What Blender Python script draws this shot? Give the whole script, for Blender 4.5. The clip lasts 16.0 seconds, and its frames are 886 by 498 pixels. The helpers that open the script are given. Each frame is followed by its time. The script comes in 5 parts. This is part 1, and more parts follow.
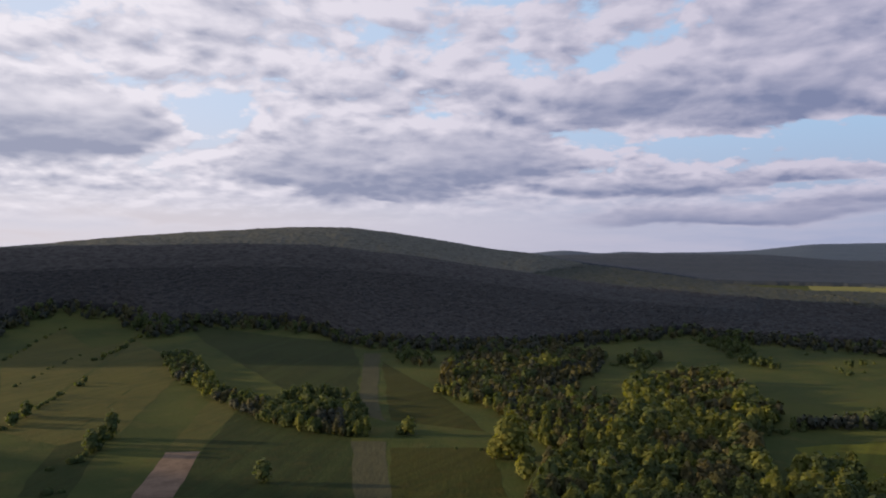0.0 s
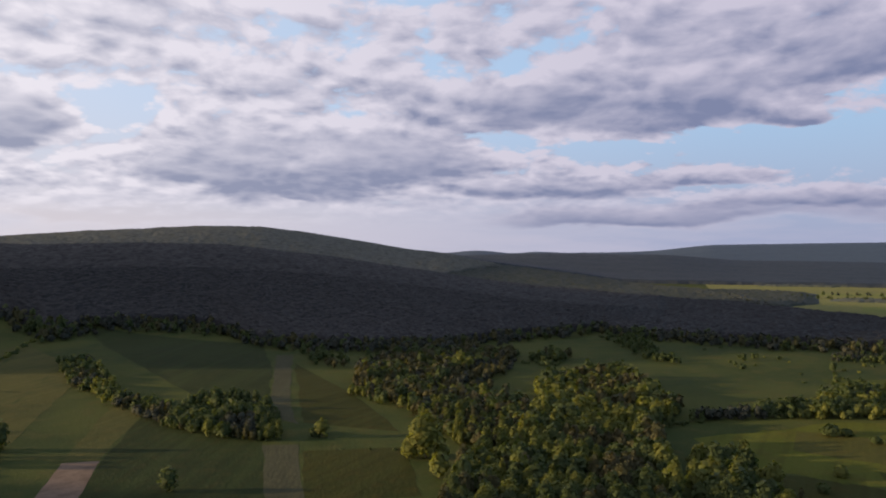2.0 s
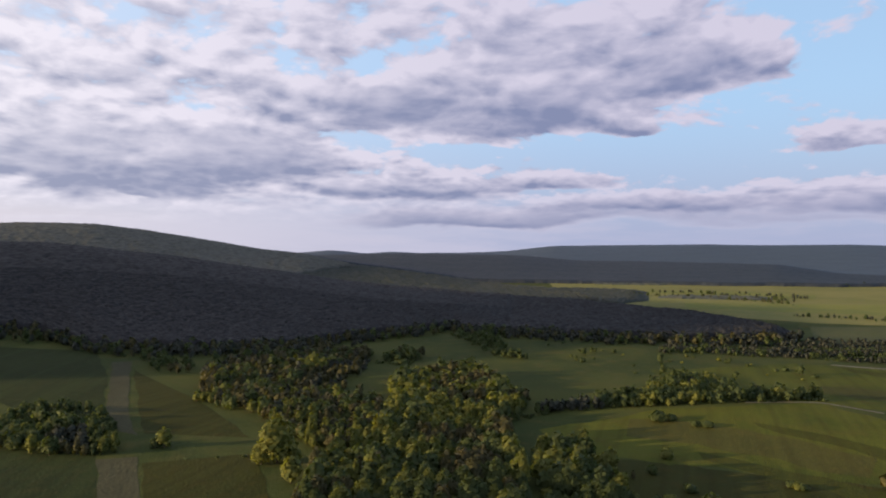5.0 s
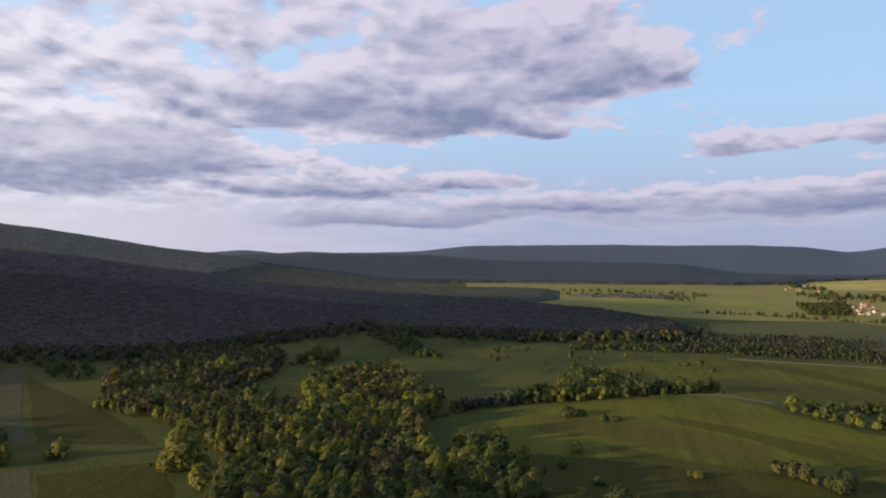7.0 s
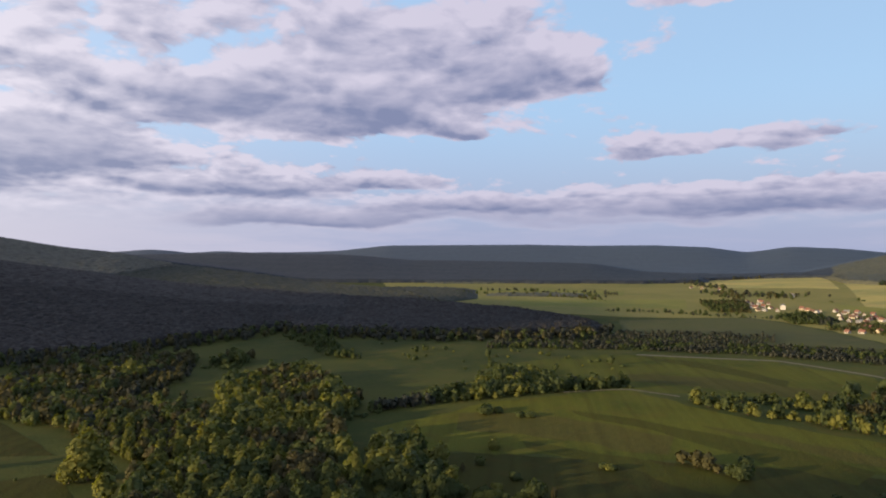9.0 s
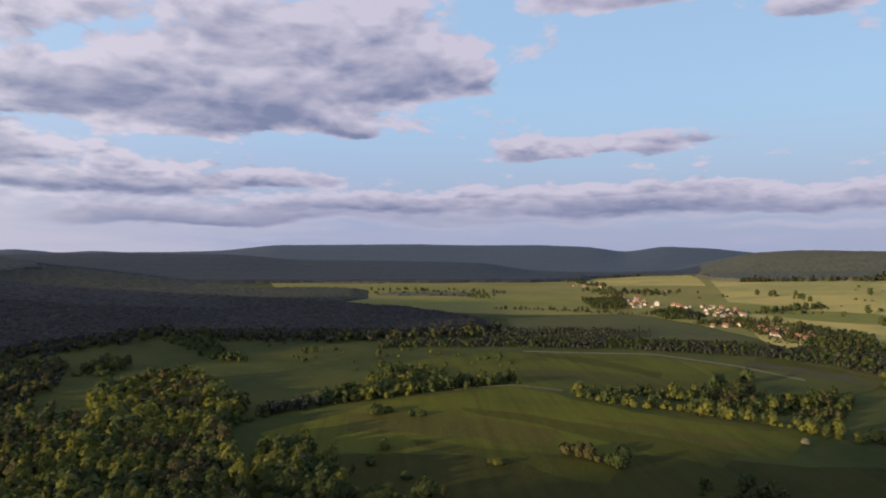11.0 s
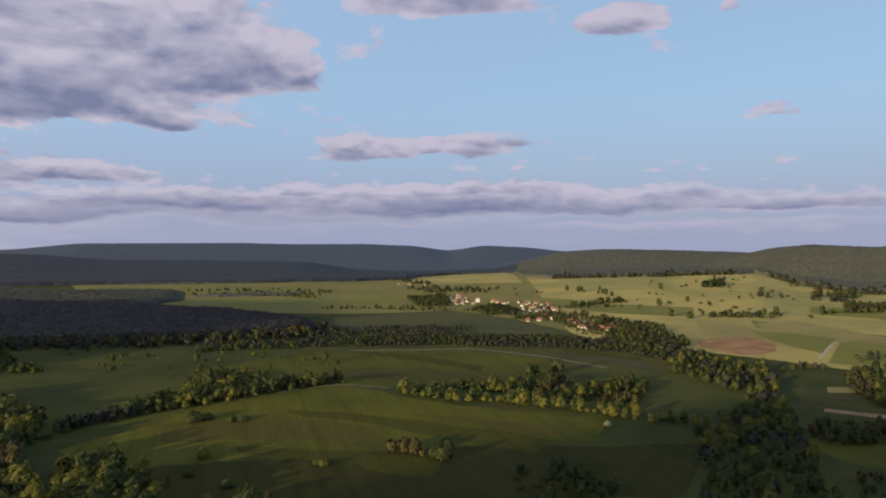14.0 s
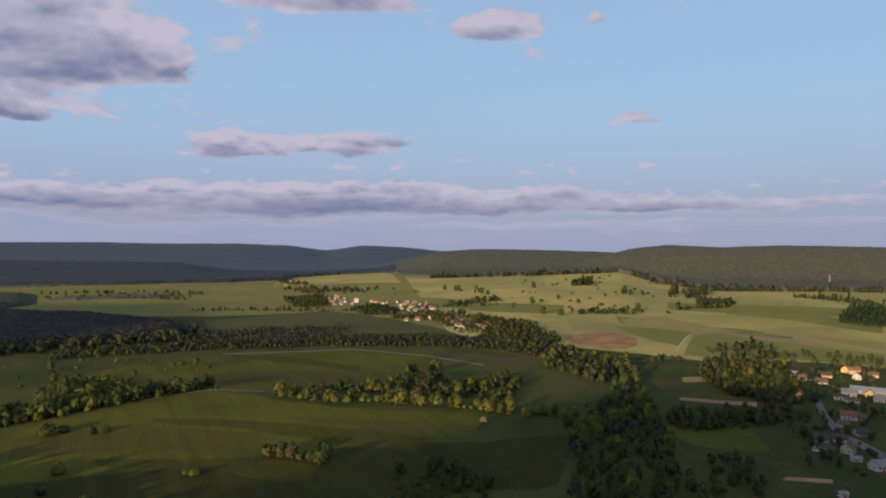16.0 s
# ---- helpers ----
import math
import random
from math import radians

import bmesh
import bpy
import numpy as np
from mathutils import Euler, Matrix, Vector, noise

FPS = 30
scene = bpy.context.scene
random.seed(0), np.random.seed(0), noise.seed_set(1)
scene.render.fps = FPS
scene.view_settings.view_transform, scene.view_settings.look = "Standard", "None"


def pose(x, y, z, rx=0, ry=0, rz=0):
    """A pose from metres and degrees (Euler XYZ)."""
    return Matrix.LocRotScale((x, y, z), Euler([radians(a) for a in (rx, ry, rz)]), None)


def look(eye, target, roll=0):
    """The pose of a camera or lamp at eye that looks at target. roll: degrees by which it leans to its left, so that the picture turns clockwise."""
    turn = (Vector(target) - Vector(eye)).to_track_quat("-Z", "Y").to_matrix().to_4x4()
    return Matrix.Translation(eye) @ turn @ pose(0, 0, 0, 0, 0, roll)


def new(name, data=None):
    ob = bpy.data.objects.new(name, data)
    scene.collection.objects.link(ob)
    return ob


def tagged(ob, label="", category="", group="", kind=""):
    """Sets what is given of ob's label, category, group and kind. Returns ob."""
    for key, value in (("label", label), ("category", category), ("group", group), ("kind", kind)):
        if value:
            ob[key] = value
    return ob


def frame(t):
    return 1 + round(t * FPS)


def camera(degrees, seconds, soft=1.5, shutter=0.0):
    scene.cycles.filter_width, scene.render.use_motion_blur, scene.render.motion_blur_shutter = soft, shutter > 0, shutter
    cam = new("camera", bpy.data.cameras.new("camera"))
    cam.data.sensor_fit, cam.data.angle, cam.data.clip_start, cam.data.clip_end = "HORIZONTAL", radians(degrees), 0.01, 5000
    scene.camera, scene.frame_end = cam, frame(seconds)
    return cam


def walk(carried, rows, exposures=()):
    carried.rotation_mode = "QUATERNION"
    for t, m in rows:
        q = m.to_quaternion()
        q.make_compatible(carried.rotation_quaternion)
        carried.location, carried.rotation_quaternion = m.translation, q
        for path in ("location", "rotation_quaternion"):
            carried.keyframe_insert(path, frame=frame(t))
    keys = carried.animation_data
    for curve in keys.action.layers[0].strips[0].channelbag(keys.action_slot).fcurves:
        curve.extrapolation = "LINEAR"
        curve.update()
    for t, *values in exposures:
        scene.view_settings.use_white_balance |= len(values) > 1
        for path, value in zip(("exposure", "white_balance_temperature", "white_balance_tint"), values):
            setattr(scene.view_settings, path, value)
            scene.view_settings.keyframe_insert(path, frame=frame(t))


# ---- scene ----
# ---- the camera: it stands still in the air and turns to the right ----
EYE_Z = 110.0
cam = camera(64.38, 16.0, 2.0)
# seconds, heading (degrees to the right of the start), pitch, roll
TURN_A = ((0, 0.0, 0.33, 0.19), (0.5, 1.6, 0.31, 0.19), (1, 3.28, 0.3, 0.18), (1.5, 5.1, 0.3, 0.16), (2, 6.94, 0.3, 0.12),
          (2.5, 8.85, 0.3, 0.09), (3, 10.79, 0.3, 0.06), (3.5, 12.8, 0.29, 0.03), (4, 14.81, 0.29, 0.0), (4.5, 16.82, 0.29, -0.03))
TURN_B = ((7, 25.61, 0.29, -0.09), (7.5, 27.2, 0.28, -0.11), (8, 28.8, 0.28, -0.12), (8.5, 30.44, 0.28, -0.12), (9, 32.22, 0.28, -0.12))
TURN_C = ((11.5, 43.38, 0.25, -0.07), (12, 45.57, 0.23, -0.06), (12.5, 47.83, 0.22, -0.04), (13, 50.2, 0.21, -0.03), (13.5, 52.68, 0.2, -0.03),
          (14, 55.17, 0.19, -0.04), (14.5, 57.65, 0.18, -0.04), (15, 60.13, 0.18, -0.05), (15.5, 62.59, 0.18, -0.06), (16, 65.01, 0.19, -0.07))
walk(cam, [(t, pose(0, 0, EYE_Z, 90 + p, r, -a)) for t, a, p, r in TURN_A + TURN_B + TURN_C],
     exposures=((0, 0.72), (3, 0.72), (4.3, 0.9), (7, 0.9), (9, 0.87), (11.5, 0.72), (16, 0.58)))

# ---- light: a low evening sun and a broken cloud deck ----
SUN_AZ, SUN_EL = -83.0, 9.0


def around(az, el):
    """Unit vector towards a heading (degrees right of +y) and a height above the horizon."""
    a, e = radians(az), radians(el)
    return Vector((math.sin(a) * math.cos(e), math.cos(a) * math.cos(e), math.sin(e)))


sun = new("sun", bpy.data.lights.new("sun", "SUN"))
sun.data.energy, sun.data.angle, sun.data.color = 4.6, radians(0.7), (1.0, 0.725, 0.38)
sun.matrix_world = look(around(SUN_AZ, SUN_EL) * 1000, (0, 0, 0))


class Tree:
    """Short hand for node trees."""

    def __init__(self, tree):
        self.tree = tree
        tree.nodes.clear()

    def put(self, kind, *values, **settings):
        node = self.tree.nodes.new(kind)
        for key, value in settings.items():
            setattr(node, key, value)
        for key, value in enumerate(values):
            self.feed(node.inputs[key], value)
        return node

    def feed(self, socket, value):
        if value is None:
            return
        if isinstance(value, bpy.types.NodeSocket):
            self.tree.links.new(value, socket)
        elif isinstance(value, bpy.types.Node):
            self.tree.links.new(value.outputs[0], socket)
        else:
            socket.default_value = value

    def math(self, op, *values, clamp=False):
        return self.put("ShaderNodeMath", *values, operation=op, use_clamp=clamp).outputs[0]

    def vec(self, op, *values):
        node = self.put("ShaderNodeVectorMath", *values, operation=op)
        return node.outputs["Value"] if op in ("LENGTH", "DOT_PRODUCT") else node.outputs[0]

    def step(self, value, low, high, to_low=0.0, to_high=1.0):
        return self.put("ShaderNodeMapRange", value, low, high, to_low, to_high, interpolation_type="SMOOTHSTEP").outputs[0]

    def line(self, value, low, high, to_low=0.0, to_high=1.0):
        return self.put("ShaderNodeMapRange", value, low, high, to_low, to_high).outputs[0]

    def mix(self, factor, a, b, blend="MIX"):
        node = self.tree.nodes.new("ShaderNodeMix")
        node.data_type, node.blend_type = "RGBA", blend
        self.feed(node.inputs[0], factor), self.feed(node.inputs[6], a), self.feed(node.inputs[7], b)
        return node.outputs[2]

    def noise(self, vector, scale, detail=4.0, rough=0.55, distort=0.0):
        node = self.tree.nodes.new("ShaderNodeTexNoise")
        self.feed(node.inputs["Vector"], vector)
        for key, value in (("Scale", scale), ("Detail", detail), ("Roughness", rough), ("Distortion", distort)):
            node.inputs[key].default_value = value
        return node.outputs[0]


# cloud banks: heading, height, half width, half height (all degrees), how much cloud (+) or clear sky (-)
BANKS_WEST = ((-31.0, 8.6, 10.5, 4.6, 0.62), (-26.0, 8.8, 5.5, 3.0, 0.3), (-27, 5.0, 9, 1.2, 0.2), (-18.5, 10.6, 4.0, 2.0, -0.4),
              (-30, 18.0, 5.5, 2.0, -0.3), (-24.0, 15.0, 6, 1.8, 0.12), (-13.0, 17.5, 9, 4.0, 0.12), (-15, 3.0, 14, 0.8, -0.22))
BANKS_MIDDLE = ((-4.5, 6.4, 14, 4.6, 0.52), (-11, 6.0, 6, 1.7, 0.2), (4.5, 7.2, 7, 3.2, 0.3), (-4.0, 12.6, 10, 3.0, 0.16), (-6.5, 17.6, 3.0, 1.7, -0.24),
                (0.5, 19.4, 4, 1.6, -0.2), (5.0, 16.3, 2.2, 2.6, -0.08), (12, 18.0, 7, 3.0, 0.12), (-5, 4.4, 1.8, 0.5, 0.3))
BANKS_EAST = ((23.0, 11.4, 13.5, 5.0, 0.48), (31, 11.0, 8, 3.4, 0.2), (40.5, 13.2, 7.5, 2.6, 0.42), (13.0, 14.4, 2.2, 1.6, -0.05), (9.5, 11.0, 8.0, 3.2, 0.3),
              (33, 16.5, 13, 4.6, 0.3), (37, 13.6, 6, 4.0, 0.3), (34.0, 9.5, 2.8, 1.0, 0.4), (24, 8.3, 12, 1.2, -0.3), (38, 7.4, 9, 1.7, -0.4), (15, 5.0, 10, 1.5, 0.46), (27.5, 5.4, 6, 1.2, 0.4), (22, 2.6, 13, 1.5, 0.4), (34, 3.6, 10, 1.2, 0.3))
BANKS_RIGHT = ((52.0, 8.0, 10.5, 1.5, 0.38), (60, 8.7, 5, 1.0, 0.27), (45.5, 7.4, 4.5, 0.7, 0.22), (60.5, 13.5, 13, 4.5, -0.44), (55.5, 19.2, 9.5, 2.2, 0.5), (69.3, 17.5, 4.4, 1.6, 0.44),
               (77.5, 17.6, 1.1, 0.8, 0.38), (82.5, 10.3, 5.2, 0.9, 0.36), (64, 3.7, 24, 1.9, 0.48), (56, 4.9, 12, 1.0, 0.2), (92, 13, 16, 7.5, -0.5), (72, 9.5, 8, 2.2, -0.3),
               (78, 14.0, 9, 2.4, -0.4), (88, 3.5, 12, 0.7, 0.3), (45, 3.0, 17, 2.2, 0.34), (82, 2.0, 26, 0.6, 0.24))

world = bpy.data.worlds.new("evening_sky")
scene.world = world
world.use_nodes = True
n = Tree(world.node_tree)
way = n.put("ShaderNodeTexCoord").outputs["Generated"]
axes = n.put("ShaderNodeSeparateXYZ", way)
heading = n.math("DEGREES", n.math("ARCTAN2", axes.outputs[0], axes.outputs[1]))
height = n.math("DEGREES", n.math("ARCSINE", axes.outputs[2]))
place = n.put("ShaderNodeCombineXYZ", heading, height, 0.0).outputs[0]
# the deck seen in perspective: smaller and flatter towards the horizon
deck = n.math("ADD", n.math("MAXIMUM", axes.outputs[2], 0.0), 0.27)
flat = n.put("ShaderNodeCombineXYZ", n.math("DIVIDE", axes.outputs[0], deck), n.math("DIVIDE", axes.outputs[1], deck), 0.0).outputs[0]

cover = n.step(heading, 52.0, 5.0, -0.08, 0.2)
fall = 0.0
wobble = n.put("ShaderNodeTexNoise", None)
n.feed(wobble.inputs["Vector"], flat)
wobble.inputs["Scale"].default_value, wobble.inputs["Detail"].default_value = 2.6, 4.0
warp = n.vec("SUBTRACT", wobble.outputs["Color"], (0.5, 0.5, 0.5))
swayed = n.vec("ADD", place, n.vec("MULTIPLY", warp, (6.0, 2.6, 0.0)))
for az, el, wide, tall, much in BANKS_WEST + BANKS_MIDDLE + BANKS_EAST + BANKS_RIGHT:
    local = n.vec("MULTIPLY", n.vec("SUBTRACT", swayed, (az, el, 0.0)), (1 / wide, 1 / tall, 0.0))
    if much > 0.15:
        # a bank ends sharply at its flat base; it is dark there and bright along its top
        sides = n.put("ShaderNodeSeparateXYZ", local).outputs
        local = n.put("ShaderNodeCombineXYZ", sides[0], n.math("MINIMUM", sides[1], n.math("MULTIPLY", sides[1], 1.8)), 0.0).outputs[0]
        near = n.step(n.vec("LENGTH", local), 0.45, 1.15, much, 0.0)
        fall = n.math("ADD", fall, n.math("MULTIPLY", near, n.math("MAXIMUM", sides[1], -0.6)))
    else:
        near = n.step(n.vec("LENGTH", local), 0.2, 1.25, much, 0.0)
    cover = n.math("ADD", cover, near)
# the deck goes on overhead
cover = n.math("ADD", cover, n.step(height, 22.0, 40.0, 0.0, 0.12))


def billows(at, scale, detail):
    """Rounded heaps with creases between them, smaller heaps on the larger ones."""
    node = n.tree.nodes.new("ShaderNodeTexVoronoi")
    node.feature, node.normalize = "SMOOTH_F1", True
    n.feed(node.inputs["Vector"], at)
    for key, value in (("Scale", scale), ("Detail", detail), ("Roughness", 0.55), ("Lacunarity", 2.1), ("Smoothness", 0.35)):
        node.inputs[key].default_value = value
    return n.line(node.outputs["Distance"], 0.45, 0.08)


def deck_swell(at, detail):
    """How the deck swells at a place: heaps, larger rolls and frayed edges."""
    rolls = n.math("SUBTRACT", n.noise(at, 4.2, detail + 4.0, 0.6), 0.5)
    heaps = n.math("SUBTRACT", billows(at, 9.5, detail), 0.5)
    return n.math("ADD", n.math("MULTIPLY", rolls, 1.0), n.math("MULTIPLY", heaps, 0.5))


bent = n.vec("ADD", flat, n.vec("MULTIPLY", warp, (0.16, 0.16, 0.0)))
streaks = n.math("SUBTRACT", n.noise(n.vec("MULTIPLY", n.vec("ADD", place, n.vec("MULTIPLY", warp, (8.0, 0.9, 0.0))), (0.08, 0.75, 1.0)), 1.0, 7.0, 0.6), 0.5)
low = n.step(height, 1.5, 6.0)
flatter = n.math("SUBTRACT", 1.0, low)
heap_here = deck_swell(bent, 3.0)
# light comes from the west and strikes the tops: compare with the deck a little higher and further west
heap_lit = deck_swell(n.vec("ADD", n.vec("MULTIPLY", bent, (0.965, 0.965, 1.0)), (-0.022, 0.0, 0.0)), 1.0)
swell = n.math("ADD", n.math("MULTIPLY", heap_here, low), n.math("MULTIPLY", streaks, flatter))
thick = n.math("ADD", swell, n.math("ADD", cover, 0.5))
veil = n.step(height, 0.0, 13.0, 0.92, 0.0)

sky = n.put("ShaderNodeTexSky", sky_type="NISHITA", sun_disc=False, sun_elevation=radians(SUN_EL), sun_rotation=radians(SUN_AZ % 360),
            altitude=400.0, air_density=1.0, dust_density=1.2, ozone_density=1.6)
clear = n.mix(1.0, sky.outputs[0], (0.12, 0.12, 0.12, 1.0), "MULTIPLY")
west = n.step(heading, 38.0, -40.0)
# thin high haze, whiter towards the sun, gone overhead
haze = n.math("MULTIPLY", n.step(heading, 80.0, -30.0, 0.6, 0.85), n.step(height, 18.0, 60.0, 1.0, 0.5))
clear = n.mix(haze, clear, n.mix(west, (0.47, 0.69, 1.0, 1.0), (0.70, 0.77, 0.94, 1.0)))
clear = n.mix(veil, clear, n.mix(n.step(heading, 34.0, -26.0), (0.36, 0.39, 0.56, 1.0), (0.68, 0.605, 0.645, 1.0)))
bright = n.mix(west, (0.59, 0.56, 0.69, 1.0), (0.88, 0.84, 0.91, 1.0))
body = n.mix(west, (0.21, 0.24, 0.39, 1.0), (0.34, 0.36, 0.48, 1.0))
tone = n.math("ADD", n.math("MULTIPLY", n.step(cover, 0.05, 0.75), 0.66), 0.14)
tone = n.math("ADD", tone, n.math("MULTIPLY", n.math("MULTIPLY", n.math("SUBTRACT", heap_lit, heap_here), n.step(cover, 0.3, 0.9, 1.5, 0.7)), low))
tone = n.math("ADD", tone, n.math("MULTIPLY", n.math("MULTIPLY", heap_here, low), 0.35))
# the low banks are seen through their whole depth
tone = n.math("ADD", tone, n.math("MULTIPLY", n.math("MULTIPLY", n.step(cover, 0.1, 0.4), flatter), 0.16))
tone = n.math("ADD", tone, n.math("ADD", n.math("MULTIPLY", streaks, 0.5), n.math("MULTIPLY", fall, -1.25)), clamp=True)
cloud = n.mix(tone, bright, body)
# heaps have firm edges, the low layers melt into the haze
veiled = n.math("ADD", n.math("MULTIPLY", n.step(thick, 0.44, 0.66), low), n.math("MULTIPLY", n.step(thick, 0.38, 1.0), flatter))
sight = n.mix(n.math("MULTIPLY", veiled, n.step(height, 25.0, 60.0, 1.0, 0.55)), clear, cloud)
lower = n.step(height, -1.0, 0.0)
sight = n.mix(lower, (0.06, 0.065, 0.05, 1.0), sight)
n.put("ShaderNodeOutputWorld", n.put("ShaderNodeBackground", sight, 0.6).outputs[0])


# ---- materials ----
def material(name):
    m = bpy.data.materials.new(name)
    m.use_nodes = True
    return m, Tree(m.node_tree)


def finish(n, colour, rough=0.8, bump=None, strength=0.4, distance=0.3, specular=0.2, metal=0.0):
    surface = n.tree.nodes.new("ShaderNodeBsdfPrincipled")
    n.feed(surface.inputs["Base Color"], colour)
    n.feed(surface.inputs["Roughness"], rough)
    surface.inputs["Specular IOR Level"].default_value = specular
    surface.inputs["Metallic"].default_value = metal
    if bump is not None:
        b = n.put("ShaderNodeBump")
        b.inputs["Strength"].default_value, b.inputs["Distance"].default_value = strength, distance
        n.feed(b.inputs["Height"], bump)
        n.feed(surface.inputs["Normal"], b.outputs[0])
    n.put("ShaderNodeOutputMaterial", surface.outputs[0])
    return surface


def turf(name, a, b, c, large=0.012, rows=None, row_gap=6.0, row_mix=0.25):
    """Grass or crop: three tones at two scales, with faint tramlines along a heading where rows is given."""
    m, n = material(name)
    where = n.put("ShaderNodeTexCoord").outputs["Object"]
    broad = n.noise(where, large, 5.0, 0.6, 0.6)
    middle = n.noise(where, large * 7, 5.0, 0.6)
    fine = n.noise(where, 0.55, 3.0, 0.7)
    colour = n.mix(n.step(broad, 0.38, 0.62), (*a, 1), (*b, 1))
    colour = n.mix(n.step(middle, 0.45, 0.75, 0.0, 0.7), colour, (*c, 1))
    if rows is not None:
        turn = n.put("ShaderNodeVectorRotate", where, (0, 0, 0), (0, 0, 1), radians(rows), rotation_type="Z_AXIS").outputs[0]
        side = n.put("ShaderNodeSeparateXYZ", turn).outputs[0]
        bent = n.math("ADD", side, n.math("MULTIPLY", broad, 8.0))
        wave = n.math("SINE", n.math("MULTIPLY", bent, 2 * math.pi / row_gap))
        slow = n.noise(n.vec("MULTIPLY", turn, (0.09, 0.004, 0)), 1.0, 3.0, 0.6)
        colour = n.mix(n.step(wave, 0.2, 1.0, 0.0, row_mix), colour, (*(v * 0.55 for v in c), 1))
        colour = n.mix(n.step(slow, 0.42, 0.66, 0.0, row_mix * 2), colour, (*(v * 1.25 for v in a), 1))
    colour = n.mix(n.line(fine, 0.3, 0.7, 0.0, 0.45), colour, n.mix(1.0, colour, (0.5, 0.52, 0.45, 1), "MULTIPLY"))
    finish(n, colour, 0.95, n.math("ADD", middle, fine), 0.6, 0.8, 0.05)
    return m


def foliage(name, a, b, c, glow=0.3):
    """Leaves: tones vary leaf by leaf and from one crown to the next."""
    m, n = material(name)
    info = n.put("ShaderNodeObjectInfo").outputs["Random"]
    island = n.put("ShaderNodeNewGeometry").outputs["Random Per Island"]
    where = n.put("ShaderNodeTexCoord").outputs["Object"]
    apart = n.noise(n.vec("ADD", where, n.put("ShaderNodeCombineXYZ", n.math("MULTIPLY", info, 900.0), 0.0, 0.0).outputs[0]), 0.06, 3.0, 0.7)
    colour = n.mix(n.step(apart, 0.35, 0.65), (*a, 1), (*b, 1))
    colour = n.mix(n.line(island, 0.0, 1.0, 0.0, 0.3), colour, (*c, 1))
    colour = n.mix(n.step(n.noise(where, 0.8, 3.0), 0.35, 0.7, 0.0, 0.35), colour, n.mix(1.0, colour, (0.62, 0.66, 0.58, 1), "MULTIPLY"))
    leaf = n.tree.nodes.new("ShaderNodeBsdfPrincipled")
    n.feed(leaf.inputs["Base Color"], colour)
    leaf.inputs["Roughness"].default_value, leaf.inputs["Specular IOR Level"].default_value = 0.7, 0.15
    through_leaf = n.put("ShaderNodeBsdfTranslucent", n.mix(1.0, colour, (1.1, 1.15, 0.6, 1), "MULTIPLY"))
    n.put("ShaderNodeOutputMaterial", n.put("ShaderNodeMixShader", glow, leaf.outputs[0], through_leaf.outputs[0]).outputs[0])
    return m


def plain(name, colour, rough=0.7, worn=0.35, scale=0.6, bump=0.3, specular=0.3, metal=0.0):
    """Paint, plaster, tile, asphalt or soil: stains at one scale and grain at another."""
    m, n = material(name)
    where = n.put("ShaderNodeTexCoord").outputs["Object"]
    stains = n.noise(where, scale, 5.0, 0.65, 0.4)
    grit = n.noise(where, scale * 9, 3.0, 0.6)
    dull = tuple(v * (1 - worn) for v in colour)
    tone = n.mix(n.step(stains, 0.35, 0.7), (*colour, 1), (*dull, 1))
    tone = n.mix(n.line(grit, 0.3, 0.75, 0.0, worn), tone, n.mix(1.0, tone, (0.6, 0.58, 0.55, 1), "MULTIPLY"))
    finish(n, tone, rough, grit, bump, 0.05, specular, metal)
    return m


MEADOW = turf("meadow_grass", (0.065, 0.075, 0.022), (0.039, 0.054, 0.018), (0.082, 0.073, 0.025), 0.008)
STRIP = turf("strip_grass", (0.076, 0.075, 0.024), (0.058, 0.063, 0.022), (0.095, 0.078, 0.027), 0.016, 20, 9.0, 0.25)
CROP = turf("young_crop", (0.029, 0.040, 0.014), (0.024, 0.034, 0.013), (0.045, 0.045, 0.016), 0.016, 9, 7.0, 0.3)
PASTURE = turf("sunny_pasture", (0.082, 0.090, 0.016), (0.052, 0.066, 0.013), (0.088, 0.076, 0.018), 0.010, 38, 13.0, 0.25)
BROWN_GRASS = turf("brownish_dry_grass", (0.072, 0.069, 0.018), (0.060, 0.062, 0.017), (0.080, 0.068, 0.020), 0.02, 38, 13.0, 0.2)
GREEN_GRASS = turf("fresh_green_grass", (0.054, 0.058, 0.012), (0.045, 0.052, 0.011), (0.069, 0.059, 0.014), 0.02, 38, 13.0, 0.2)
# pasture grass darkened: shade on the near ground is in its colour
SHADED_LEA = turf("shade_darkened_lea", (0.041, 0.044, 0.012), (0.030, 0.036, 0.010), (0.054, 0.044, 0.012), 0.014, 38, 11.0, 0.26)
# far grass far paler than MEADOW: the sun's brightness is put into its colour
FAR_MEADOW = turf("sun_brightened_valley_meadow", (0.200, 0.189, 0.066), (0.161, 0.163, 0.057), (0.228, 0.189, 0.075), 0.004)
SLOPE_MEADOW = turf("sun_brightened_slope_grass", (0.378, 0.327, 0.117), (0.245, 0.243, 0.094), (0.403, 0.308, 0.129), 0.0035)
SLOPE_DARK = turf("green_slope_grass", (0.190, 0.194, 0.054), (0.152, 0.166, 0.050), (0.222, 0.199, 0.061), 0.005)
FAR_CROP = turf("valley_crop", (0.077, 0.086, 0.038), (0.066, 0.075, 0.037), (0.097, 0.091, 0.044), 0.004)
PALE_HAY = turf("pale_hay", (0.280, 0.240, 0.100), (0.230, 0.215, 0.085), (0.300, 0.235, 0.105), 0.006)
SOIL = plain("ploughed_soil", (0.180, 0.130, 0.098), 0.95, 0.35, 0.08, 0.6, 0.05)
